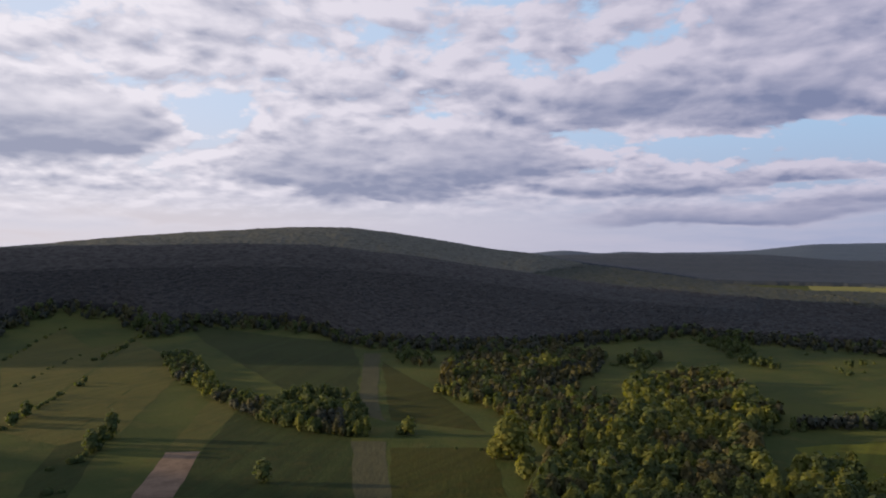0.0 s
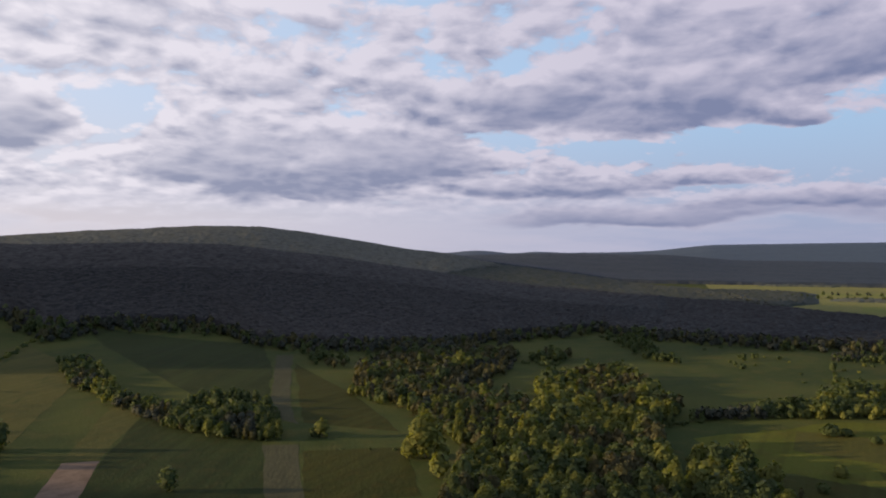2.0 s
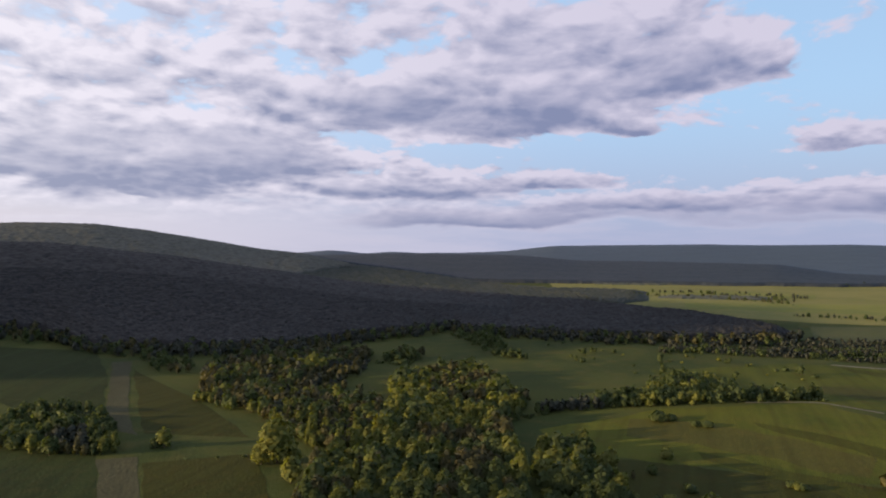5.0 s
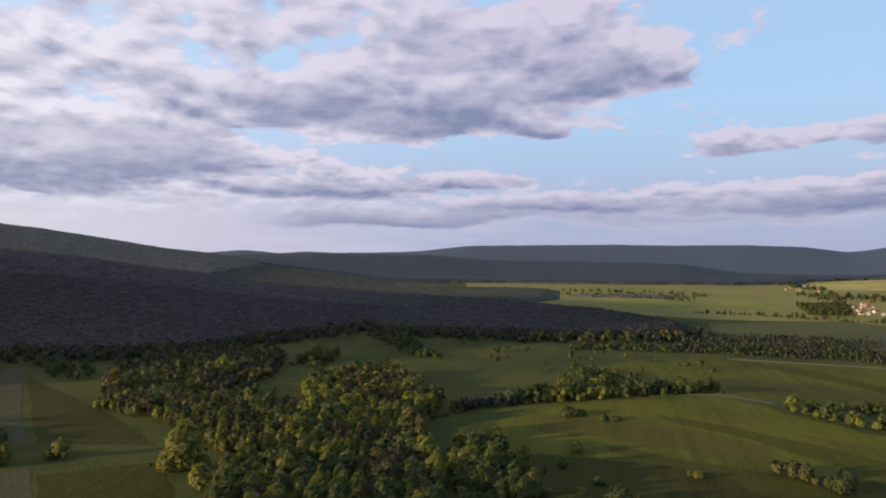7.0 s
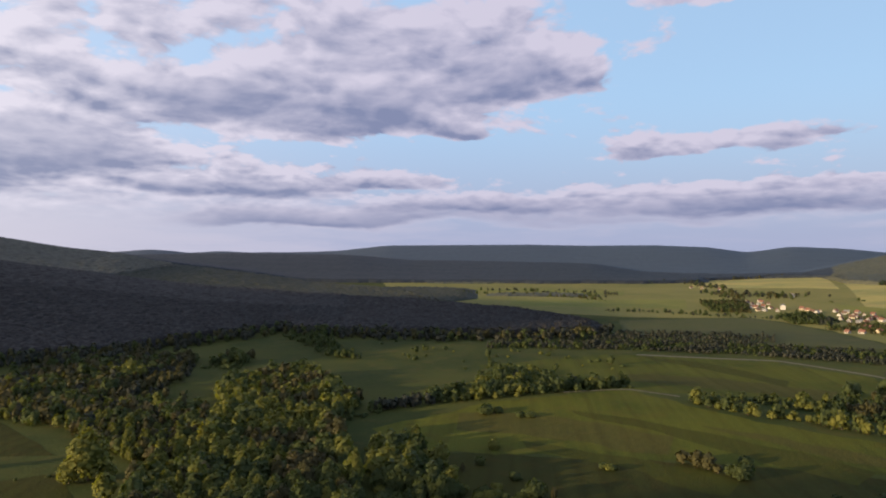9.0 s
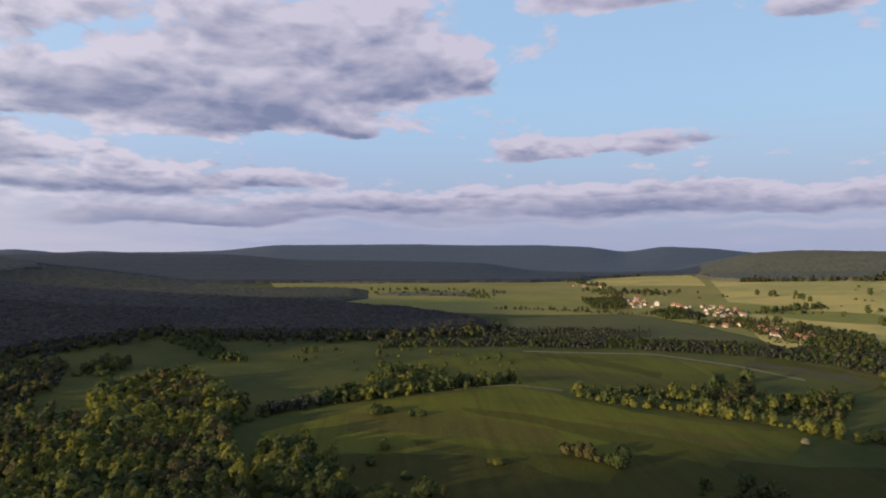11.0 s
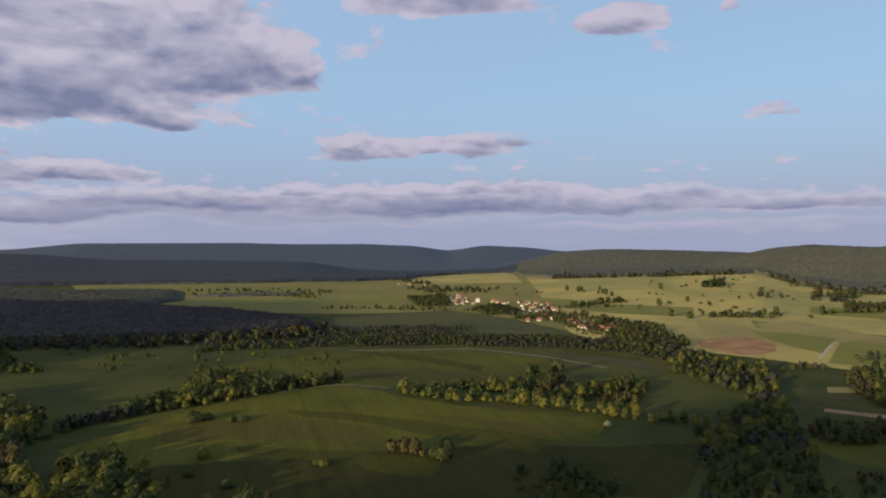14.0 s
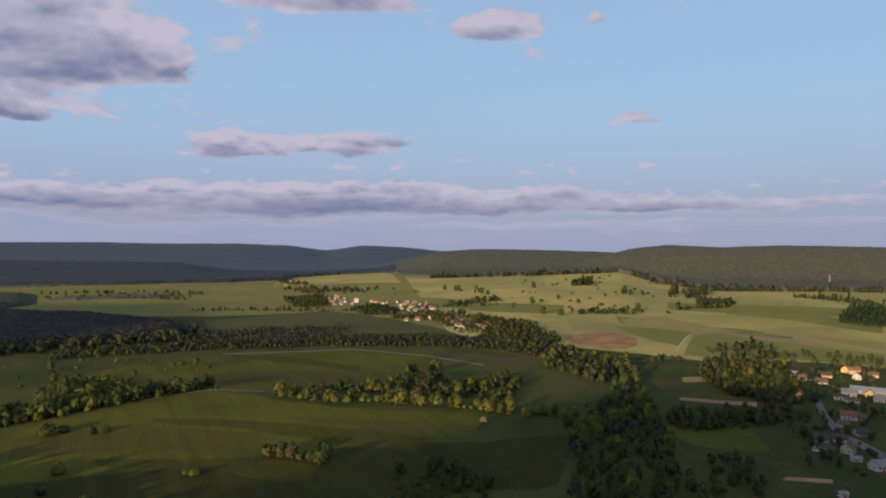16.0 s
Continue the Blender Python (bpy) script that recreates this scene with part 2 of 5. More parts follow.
SANDY = plain("sandy_soil", (0.300, 0.205, 0.130), 0.95, 0.3, 0.08, 0.5, 0.05)
TRACK = plain("pale_track_gravel", (0.400, 0.360, 0.270), 0.95, 0.2, 0.2, 0.4, 0.1)
REDDISH = plain("reddish_soil", (0.330, 0.205, 0.105), 0.95, 0.4, 0.04, 0.5, 0.05)
STUBBLE = turf("pale_stubble", (0.066, 0.065, 0.038), (0.055, 0.056, 0.033), (0.076, 0.069, 0.042), 0.03, 4, 3.0, 0.2)
GRAVEL = plain("pale_gravel", (0.150, 0.140, 0.098), 0.95, 0.3, 0.2, 0.5, 0.1)
ASPHALT = plain("grey_asphalt", (0.150, 0.145, 0.140), 0.85, 0.3, 0.3, 0.3, 0.2)
LEAF_WARM = foliage("olive_leaves", (0.161, 0.170, 0.043), (0.109, 0.129, 0.037), (0.193, 0.177, 0.048), 0.4)
LEAF_GREEN = foliage("green_leaves", (0.078, 0.102, 0.037), (0.055, 0.079, 0.034), (0.108, 0.116, 0.045), 0.4)
LEAF_BROWN = foliage("budding_brown_leaves", (0.085, 0.080, 0.036), (0.058, 0.060, 0.029), (0.096, 0.089, 0.039), 0.3)
LEAF_RUSSET = foliage("russet_budding_leaves", (0.085, 0.076, 0.038), (0.066, 0.064, 0.034), (0.095, 0.085, 0.041), 0.3)
# hill leaves darkened: the shade over the hillside is in this colour
LEAF_HILL_SHADED = foliage("shade_darkened_hill_leaves", (0.026, 0.026, 0.028), (0.021, 0.022, 0.025), (0.034, 0.031, 0.028), 0.1)
# grey green leaves darkened to put the woods' shade into their colour
LEAF_SHADED = foliage("shade_darkened_wood_leaves", (0.051, 0.055, 0.045), (0.034, 0.044, 0.036), (0.069, 0.067, 0.049), 0.2)
# far and middle ridges: the blue of distant haze is mixed into the leaves
LEAF_FAR_HAZE = foliage("haze_tinted_far_leaves", (0.049, 0.069, 0.104), (0.044, 0.062, 0.095), (0.055, 0.072, 0.102), 0.05)
LEAF_MID_HAZE = foliage("haze_tinted_ridge_leaves", (0.027, 0.034, 0.046), (0.023, 0.030, 0.043), (0.031, 0.037, 0.046), 0.05)
# summit leaves lightened: sunlight on the hilltop is in this colour
LEAF_HILL_LIT = foliage("sun_lightened_summit_leaves", (0.094, 0.095, 0.079), (0.048, 0.053, 0.050), (0.115, 0.109, 0.085), 0.1)
LEAF_EAST = foliage("eastern_wood_leaves", (0.083, 0.089, 0.065), (0.052, 0.061, 0.051), (0.118, 0.109, 0.079), 0.1)
LEAF_PALE = foliage("blossom_leaves", (0.34, 0.32, 0.24), (0.30, 0.28, 0.2), (0.38, 0.34, 0.27))
NEEDLE = foliage("spruce_needles", (0.028, 0.045, 0.024), (0.024, 0.038, 0.022), (0.034, 0.050, 0.026), 0.05)
BARK = plain("grey_brown_bark", (0.115, 0.090, 0.065), 0.95, 0.4, 1.2, 0.8, 0.1)
PLASTER = [plain("white_plaster", (0.46, 0.45, 0.45), 0.85, 0.15), plain("cream_plaster", (0.44, 0.39, 0.30), 0.85, 0.14),
           plain("yellow_plaster", (0.74, 0.58, 0.20), 0.85, 0.14), plain("orange_plaster", (0.66, 0.36, 0.17), 0.85, 0.14),
           plain("grey_plaster", (0.33, 0.32, 0.31), 0.85, 0.2)]
ROOFING = [plain("brown_roof_tiles", (0.135, 0.090, 0.070), 0.8, 0.35), plain("red_roof_tiles", (0.200, 0.098, 0.078), 0.8, 0.35),
           plain("grey_roof_sheet", (0.210, 0.215, 0.225), 0.6, 0.25), plain("dark_roof_tiles", (0.070, 0.062, 0.062), 0.8, 0.35),
           plain("blue_grey_roof_sheet", (0.240, 0.265, 0.340), 0.55, 0.2)]
GLASS = plain("dark_window_glass", (0.03, 0.035, 0.045), 0.12, 0.2, 0.6, 0.0, 0.5)
FRAME_PAINT = plain("white_frame_paint", (0.75, 0.74, 0.72), 0.5, 0.1)
DOOR_WOOD = plain("brown_door_wood", (0.16, 0.09, 0.05), 0.6, 0.3)
BRICK_RED = plain("chimney_brick", (0.26, 0.12, 0.08), 0.9, 0.35)
STEEL = plain("galvanised_steel", (0.45, 0.45, 0.46), 0.5, 0.2, 2.0, 0.1, 0.4, 0.6)
POOL_WATER = plain("pool_cover_blue", (0.26, 0.34, 0.55), 0.35, 0.15, 0.5, 0.1, 0.4)


# ---- the lie of the land ----
# terrain begin
# each ridge: where its slope starts, where its crest runs (metres from the middle), its fall behind, the height of its crest by heading (degrees)
RIDGE_FRONT = (880, 1650, 0.5, ((-60, 0.1), (-32, 0.1), (-25, 0.3), (-16, 0.45), (-10, 0.25), (-1.6, -0.7), (5.3, -1.85), (10, -2.7), (14, -3.2), (20, -3.7), (26, -3.85)))
RIDGE_BIG = (1500, 2700, 0.4, ((-70, 0.0), (-40, 0.1), (-32.2, 0.27), (-28.8, 0.58), (-25.1, 1.0), (-20, 1.38), (-13.7, 1.76), (-10.6, 1.86), (-7.5, 1.82),
                               (-3.9, 1.38), (0.7, 0.66), (4, 0.05), (7.1, -0.28), (10, -0.8), (15, -1.4), (22, -2.33)))
RIDGE_MID = (2400, 3300, 0.4, ((0, -1.9), (5, -0.7), (8, -0.45), (15.4, -0.3), (24.5, -0.42), (29.6, -0.86), (35.5, -0.92), (44, -1.08), (48, -1.7), (53, -1.9)))
RIDGE_FAR = (3300, 4500, 0.2, ((-5, -0.5), (7.1, -0.2), (9.8, 0.02), (12.5, -0.25), (14.7, -0.09), (16.4, -0.21), (20.5, -0.18), (23.6, -0.08), (27.7, 0.38), (33.6, 0.43),
                               (39, 0.47), (43.2, 0.39), (48.9, 0.42), (53, 0.25), (55.6, -0.14), (58.5, 0.3), (62, 0.15), (64.8, -0.16), (68, -0.4), (75, -0.6)))
RIDGE_EAST = (2700, 3600, 0.4, ((58, -1.75), (61, -1.1), (64.8, -0.22), (68, -0.02), (73, -0.08), (78.6, -0.28), (83, -0.6), (100, -0.6)))
RIDGE_WOODED = (2350, 3000, 0.3, ((73, -2.0), (76, -1.2), (78.6, -0.36), (80.5, 0.06), (83, 0.27), (86.7, 0.08), (90.6, 0.23), (93.2, 0.18), (97.2, 0.06), (110, 0.1), (150, 0.1)))
RIDGE_SLOPE = (1000, 2250, 0.0, ((52, -2.8), (60, -2.35), (70, -2.05), (79, -1.72), (82, -2.3), (86, -2.6), (97, -2.5), (140, -2.5)))
RIDGE_BEHIND = (2500, 3800, 0.3, ((-100, 0.3), (-75, 0.3), (-52, -1.66), (110, -1.66), (135, 0.3), (260, 0.3)))
# two unseen hills out of view, added to throw shade on valley and hillside
SHADE_RIDGE_WEST = (450, 1000, 0.2, ((-100, 8.5), (-75, 8.5), (-71, 6.8), (-66, 1.5), (-60, -4.5), (-50, -6.28), (200, -6.28), (235, 4.0), (260, 8.5)))
SHADE_RIDGE_LEFT = (1300, 2300, 0.3, ((-100, 2.0), (-74, 0.0), (-68.5, -2.7), (-65.5, 3.0), (-62.5, 7.4), (-58, 8.6), (-50, 8.6), (-44, 7.6), (-37, -1.0), (-34.5, -2.74), (230, -2.74), (260, 2.0)))
RIDGES = (SHADE_RIDGE_WEST, SHADE_RIDGE_LEFT, RIDGE_FRONT, RIDGE_BIG, RIDGE_MID, RIDGE_FAR, RIDGE_EAST, RIDGE_WOODED, RIDGE_SLOPE, RIDGE_BEHIND)


def eased(v):
    v = np.clip(v, 0, 1)
    return v * v * (3 - 2 * v)


def land(x, y):
    """Height of the ground at x, y (numbers or arrays)."""
    x, y = np.asarray(x, float), np.asarray(y, float)
    r = np.hypot(x, y)
    az = (np.degrees(np.arctan2(x, y)) + 100) % 360 - 100
    z = np.zeros(np.broadcast(x, y).shape)
    for start, crest, fall, line in RIDGES:
        angles, rises = np.array(line).T
        # a smooth crest line: mean of three neighbouring readings
        rise = (np.interp(az - 0.5, angles, rises) + 2 * np.interp(az, angles, rises) + np.interp(az + 0.5, angles, rises)) / 4
        top = np.maximum(0, EYE_Z + crest * np.tan(np.radians(rise)))
        lift = top * eased((r - start) / (crest - start)) * (1 - fall * eased((r - crest) / 1300))
        z = np.maximum(z, lift)
    roll = 1.6 * np.sin(x / 120 + 0.7) * np.sin(y / 150) + 0.7 * np.sin(x / 47 + y / 61)
    hump = 7.0 * np.exp(-(((x - 400) / 120) ** 2 + ((y - 340) / 170) ** 2))
    return z + roll * eased((2600 - r) / 1500) + hump
# terrain end


def sheet(name, xs, ys, zs, rows, cols, mat, wrap=False):
    """A mesh of rows x cols points."""
    index = np.arange(rows * cols).reshape(rows, cols)
    right = np.roll(index, -1, axis=1) if wrap else index[:, 1:]
    left = index if wrap else index[:, :-1]
    faces = np.stack([left[:-1], left[1:], right[1:], right[:-1]], axis=-1).reshape(-1, 4)
    mesh = bpy.data.meshes.new(name)
    mesh.from_pydata(np.stack([xs, ys, zs], axis=-1).reshape(-1, 3).tolist(), [], faces.tolist())
    mesh.polygons.foreach_set("use_smooth", [True] * len(mesh.polygons))
    mesh.materials.append(mat)
    ob = new(name, mesh)
    if mesh.polygons[0].normal.z < 0:
        mesh.flip_normals()
    return ob


headings = np.radians(np.concatenate([np.arange(-40, 106, 0.5), np.arange(106, 320, 3.0)]))
reach = np.concatenate([[0.3, 30.0, 80.0], np.geomspace(130, 4900, 200)])
hh, rr = np.meshgrid(headings, reach)
gx, gy = rr * np.sin(hh), rr * np.cos(hh)
ground = sheet("ground", gx, gy, land(gx, gy), len(reach), len(headings), MEADOW, wrap=True)
middle = bmesh.new()
middle.from_mesh(ground.data)
middle.verts.ensure_lookup_table()
middle.faces.new([middle.verts[k] for k in range(len(headings))][::-1])
middle.to_mesh(ground.data)
middle.free()
tagged(ground, "wide green valley floor of rough meadow grass rising into hills", "ground", kind="structure")


def drape(name, left, right, mat, label, category="field", lift=0.15, ragged=2.2, kind="structure"):
    """A field or road laid on the land between two lines of points with the same number of stations."""
    left, right = np.array(left, float), np.array(right, float)
    pace = 15 if min(np.min(np.hypot(*left.T)), np.min(np.hypot(*right.T))) > 750 else 9
    stations = np.linspace(0, len(left) - 1, max(2, int(np.sum(np.hypot(*np.diff((left + right) / 2, axis=0).T)) / pace) + 2))
    own = np.arange(len(left))
    a = np.stack([np.interp(stations, own, left[:, k]) for k in (0, 1)], axis=-1)
    b = np.stack([np.interp(stations, own, right[:, k]) for k in (0, 1)], axis=-1)
    wide = np.max(np.hypot(*(a - b).T))
    for line, seed in ((a, 3.1), (b, 9.7)):
        for k in range(len(line)):
            line[k] += ragged * np.array(noise.noise_vector(Vector((line[k][0] / 23, line[k][1] / 23, seed)))[:2])
    cross = np.linspace(0, 1, max(2, int(wide / pace) + 2))
    xs = a[:, None, 0] * (1 - cross) + b[:, None, 0] * cross
    ys = a[:, None, 1] * (1 - cross) + b[:, None, 1] * cross
    zs = land(xs, ys) + lift * 0.2 + np.hypot(xs, ys) * 0.00013
    return tagged(sheet(name, xs, ys, zs, len(stations), len(cross), mat), label, category, kind=kind)


# ---- fields of the near valley ----
for a, b, label in ((((-453, 720), (-488, 839), (-497, 925)), ((-342, 544), (-362, 623), (-405, 815)), "narrow hay strip of olive grass between hedge lines"),
                    (((-342, 544), (-362, 623), (-405, 815)), ((-274, 435), (-288, 496), (-385, 881)), "narrow hay strip of dull green grass"),
                    (((-274, 435), (-298, 551), (-385, 881)), ((-222, 404), (-242, 516), (-289, 743)), "narrow strip of yellowish mown grass"),
                    (((-222, 404), (-242, 516), (-289, 743)), ((-199, 436), (-226, 570), (-241, 661)), "narrow strip of green grass with a dark furrow")):
    drape("field", a, b, STRIP, label)
drape("field", ((-222, 404), (-205, 353), (-194, 320)), ((-202, 430), (-184, 362), (-170, 319)), CROP, "strip of darker green grass")
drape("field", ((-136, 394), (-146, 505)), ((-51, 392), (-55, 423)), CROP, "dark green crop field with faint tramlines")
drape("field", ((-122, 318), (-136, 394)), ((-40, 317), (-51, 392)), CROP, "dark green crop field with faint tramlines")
drape("ploughed_field", ((-141, 318), (-155, 393)), ((-122, 318), (-137, 394)), SOIL, "bare pinkish brown ploughed strip", lift=0.2)
drape("field", ((-156, 396), (-177, 532)), ((-138, 396), (-147, 509)), STRIP, "strip of lighter green grass beyond the ploughed soil")
drape("stubble_field", ((-54, 413), (-46, 361), (-40, 317)), ((-35, 412), (-29, 360), (-24, 317)), STUBBLE, "pale grey stubble strip between green fields", lift=0.25)
drape("stubble_field", ((-87, 778), (-64, 543), (-49, 473)), ((-70, 779), (-51, 543), (-38, 457)), STUBBLE, "pale narrow stubble strip crossing the green field", lift=0.25)
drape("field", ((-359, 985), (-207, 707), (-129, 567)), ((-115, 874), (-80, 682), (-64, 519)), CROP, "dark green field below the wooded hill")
drape("field", ((-30, 399), (-24, 317)), ((27, 395), (29, 314)), SHADED_LEA, "green pasture with lighter mown bands")
drape("field", ((-63, 722), (-35, 461)), ((-8, 570), (27, 429)), SHADED_LEA, "small bright green meadow beside the tree belt")
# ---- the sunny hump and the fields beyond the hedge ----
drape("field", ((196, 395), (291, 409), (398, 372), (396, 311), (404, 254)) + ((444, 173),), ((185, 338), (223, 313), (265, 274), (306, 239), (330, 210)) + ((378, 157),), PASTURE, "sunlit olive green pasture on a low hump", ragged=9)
# the lower end is laid in the shade-darkened grass
drape("field", ((184, 337), (222, 312), (265, 273), (305, 239), (329, 209)) + ((377, 156), (423, 106)), ((109, 220), (122, 204), (148, 192), (174, 179), (199, 167)) + ((280, 136), (322, 92)), SHADED_LEA, "lower end of the pasture, its green darkened for shade", ragged=9)
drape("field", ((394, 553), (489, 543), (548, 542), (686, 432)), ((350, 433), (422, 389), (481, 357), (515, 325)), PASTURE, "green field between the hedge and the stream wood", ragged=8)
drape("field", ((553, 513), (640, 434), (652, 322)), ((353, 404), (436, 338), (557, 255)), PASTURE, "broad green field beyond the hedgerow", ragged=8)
drape("field", ((325, 353), (344, 302), (361, 238), (370, 181)), ((318, 344), (331, 291), (335, 221), (341, 174)), GREEN_GRASS, "band of fresh green grass across the pasture", lift=0.4, ragged=5)
drape("field", ((265, 399), (300, 359), (318, 318), (329, 271)), ((241, 363), (268, 320), (285, 285), (305, 251)), BROWN_GRASS, "patch of dry brownish grass on the pasture", lift=0.4, ragged=8)
drape("field", ((365, 283), (382, 235), (401, 185)), ((360, 262), (368, 226), (376, 177)), BROWN_GRASS, "patch of dry brownish grass on the pasture", lift=0.6, ragged=8)
drape("field", ((258, 317), (280, 268), (299, 211)), ((249, 306), (266, 255), (277, 195)), GREEN_GRASS, "band of fresh green grass across the pasture", lift=0.4, ragged=8)
drape("field", ((573, 518), (594, 447), (576, 354)), ((557, 489), (563, 423), (545, 335)), GREEN_GRASS, "dark green band in the broad field", lift=0.5, ragged=5)
drape("field", ((466, 446), (522, 405), (564, 310)), ((433, 415), (468, 363), (516, 284)), BROWN_GRASS, "dry brownish end of the broad field", lift=0.5, ragged=6)
drape("stubble_field", ((696, 334), (694, 261), (684, 205)), ((673, 323), (661, 248), (647, 203)), STUBBLE, "pale grey stubble strip beside the farm track", lift=0.5, ragged=3)
drape("track", ((578, 528), (672, 426), (664, 327), (644, 256)), ((572, 522), (664, 421), (658, 324), (636, 253)), GRAVEL, "pale gravel farm track along the field edge", "track", 0.4, 0.4)
drape("track", ((358, 398), (405, 379), (416, 339)), ((355, 395), (402, 376), (413, 337)), GRAVEL, "worn pale track over the pasture", "track", 0.5, 0.4)
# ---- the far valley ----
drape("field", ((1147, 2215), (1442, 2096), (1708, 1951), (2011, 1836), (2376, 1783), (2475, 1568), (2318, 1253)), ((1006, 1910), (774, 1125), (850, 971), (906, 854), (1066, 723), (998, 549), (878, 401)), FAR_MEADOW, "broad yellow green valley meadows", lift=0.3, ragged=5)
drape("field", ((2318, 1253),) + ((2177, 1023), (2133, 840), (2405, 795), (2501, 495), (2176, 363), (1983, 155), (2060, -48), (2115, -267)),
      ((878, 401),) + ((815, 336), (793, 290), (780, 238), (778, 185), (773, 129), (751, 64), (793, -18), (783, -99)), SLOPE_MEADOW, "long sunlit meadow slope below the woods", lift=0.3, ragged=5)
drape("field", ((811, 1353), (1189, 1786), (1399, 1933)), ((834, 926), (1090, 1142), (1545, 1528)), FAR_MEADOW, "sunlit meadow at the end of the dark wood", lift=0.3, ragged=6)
drape("field", ((859, 823), (1066, 723), (984, 542)), ((684, 644), (748, 561), (862, 394)), FAR_CROP, "dark green crop field by the stream wood", lift=0.7)
drape("field", ((1195, 236), (1106, 87), (1061, -25)), ((1058, 201), (998, 78), (952, -22)), SLOPE_DARK, "soft green band of grass on the valley slope", lift=0.9, ragged=6)
drape("field", ((1404, 773), (1319, 519), (1325, 359)), ((1236, 655), (1162, 458), (1195, 324)), SLOPE_DARK, "green meadow strip behind the far village", lift=0.7, ragged=6)
drape("field", ((1483, 191), (1529, 35), (1530, -193)), ((1354, 175), (1346, 31), (1304, -165)), SLOPE_DARK, "green band of longer grass on the slope", lift=0.9, ragged=8)
drape("field", ((1146, 310), (1085, 214), (1027, 88)), ((953, 250), (970, 192), (906, 104)), PALE_HAY, "pale mown hay meadow", lift=1.2, ragged=5)
drape("ploughed_field", ((876, 237), (946, 221), (964, 187), (895, 149)), ((813, 213), (790, 178), (791, 150), (828, 139)), REDDISH, "patch of reddish brown ploughed soil", lift=1.6, ragged=4)
drape("field", ((995, 85), (921, -56), (897, -113)), ((794, 74), (810, -19), (792, -100)), SLOPE_DARK, "green crop field with dark edge", lift=0.9)
drape("ploughed_field", ((1048, 78), (951, -58)), ((1016, 76), (916, -56)), SANDY, "long sandy strip of bare soil", lift=1.2)
drape("track", ((807, 96), (1012, 101)), ((809, 93), (1014, 96)), TRACK, "pale gravel track climbing the slope", "track", 1.2, 0.2)
drape("field", ((623, 94), (640, 55)), ((558, 72), (566, 9)), STRIP, "dull strip meadows beside the stream", lift=0.4)
drape("ploughed_field", ((558, 62), (564, 9)), ((548, 61), (550, 9)), SANDY, "narrow sandy soil strip in the meadow", lift=0.6)
drape("field", ((468, 66), (419, 39)), ((479, 11), (426, 0)), PASTURE, "green paddock between dark hedges")
drape("ploughed_field", ((379, -6), (384, -27)), ((374, -6), (377, -26)), SANDY, "sandy garden bed by the village", lift=0.3)
drape("road", ((602, -28), (531, -31), (480, -36), (430, -54)), ((604, -33), (536, -35), (488, -41), (445, -56)), ASPHALT, "grey asphalt village road curving between houses", "road", 0.3, 0.1)
drape("road", ((691, -2), (681, -33), (644, -55), (633, -80)), ((681, -2), (669, -33), (632, -54), (619, -78)), GRAVEL, "pale village lane between gardens", "road", 0.3, 0.2)
drape("dirt_patch", ((158, 274), (162, 274)), ((156, 267), (163, 265)), SANDY, "bare sandy patch beside the wood", "soil", 0.2, 0.6)
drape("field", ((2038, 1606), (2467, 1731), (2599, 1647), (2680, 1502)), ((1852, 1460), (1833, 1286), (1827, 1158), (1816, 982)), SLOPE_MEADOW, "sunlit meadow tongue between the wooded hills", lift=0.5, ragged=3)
drape("field", ((1010, 1311), (1165, 1209), (1376, 1103)), ((890, 1155), (1005, 1043), (1130, 905)), SLOPE_DARK, "band of greener crop on the valley floor", lift=1.0, ragged=6)
drape("field", ((1211, 1732), (1413, 1613), (1508, 1421)), ((1125, 1609), (1288, 1470), (1366, 1288)), SLOPE_DARK, "dark green strip of crop on the valley floor", lift=1.0, ragged=5)

# bands and plots of the sunlit slope
drape("field", ((1443, 72), (1359, -51), (1229, -151)), ((1326, 70), (1227, -42), (1092, -134)), SLOPE_DARK, "long greener band across the sunlit slope", lift=1.3, ragged=4)
drape("field", ((1082, 20), (1036, -52), (991, -122)), ((1030, 5), (984, -56), (926, -114)), PALE_HAY, "long pale mown band across the sunlit slope", lift=1.5, ragged=3)
drape("field", ((1142, 220), (1212, 166), (1050, 37)), ((1055, 191), (1058, 145), (1000, 85)), PALE_HAY, "pale hay band above the green plots", lift=1.7, ragged=3)
drape("field", ((1038, 207), (1039, 150), (1014, 100)), ((941, 165), (874, 126), (844, 97)), SLOPE_DARK, "dark green plot beside the climbing track", lift=1.9, ragged=2)
drape("field", ((981, 91), (900, 45)), ((785, 85), (782, 60)), SLOPE_DARK, "fresh green plot beside the climbing track", lift=1.9, ragged=2)
drape("field", ((644, 71), (658, 45)), ((619, 67), (633, 43)), PALE_HAY, "narrow pale strip beside the gardens", lift=1.0, ragged=1)
drape("field", ((724, 337), (725, 295), (706, 245)), ((698, 325), (695, 284), (688, 242)), GREEN_GRASS, "narrow green strip beyond the hedgerow", lift=0.8, ragged=1)
drape("field", ((737, 300), (734, 252), (713, 207)), ((718, 291), (709, 247), (641, 200)), STRIP, "pale strip beyond the hedgerow", lift=0.9, ragged=1)


# ---- plants ----
def part(name, mesh, mat, parent, label=""):
    """Links a mesh as one part under a thing."""
    mesh.materials.append(mat) if not mesh.materials else None
    ob = new(name, mesh)
    ob.parent = parent
    return tagged(ob, label) if label else ob


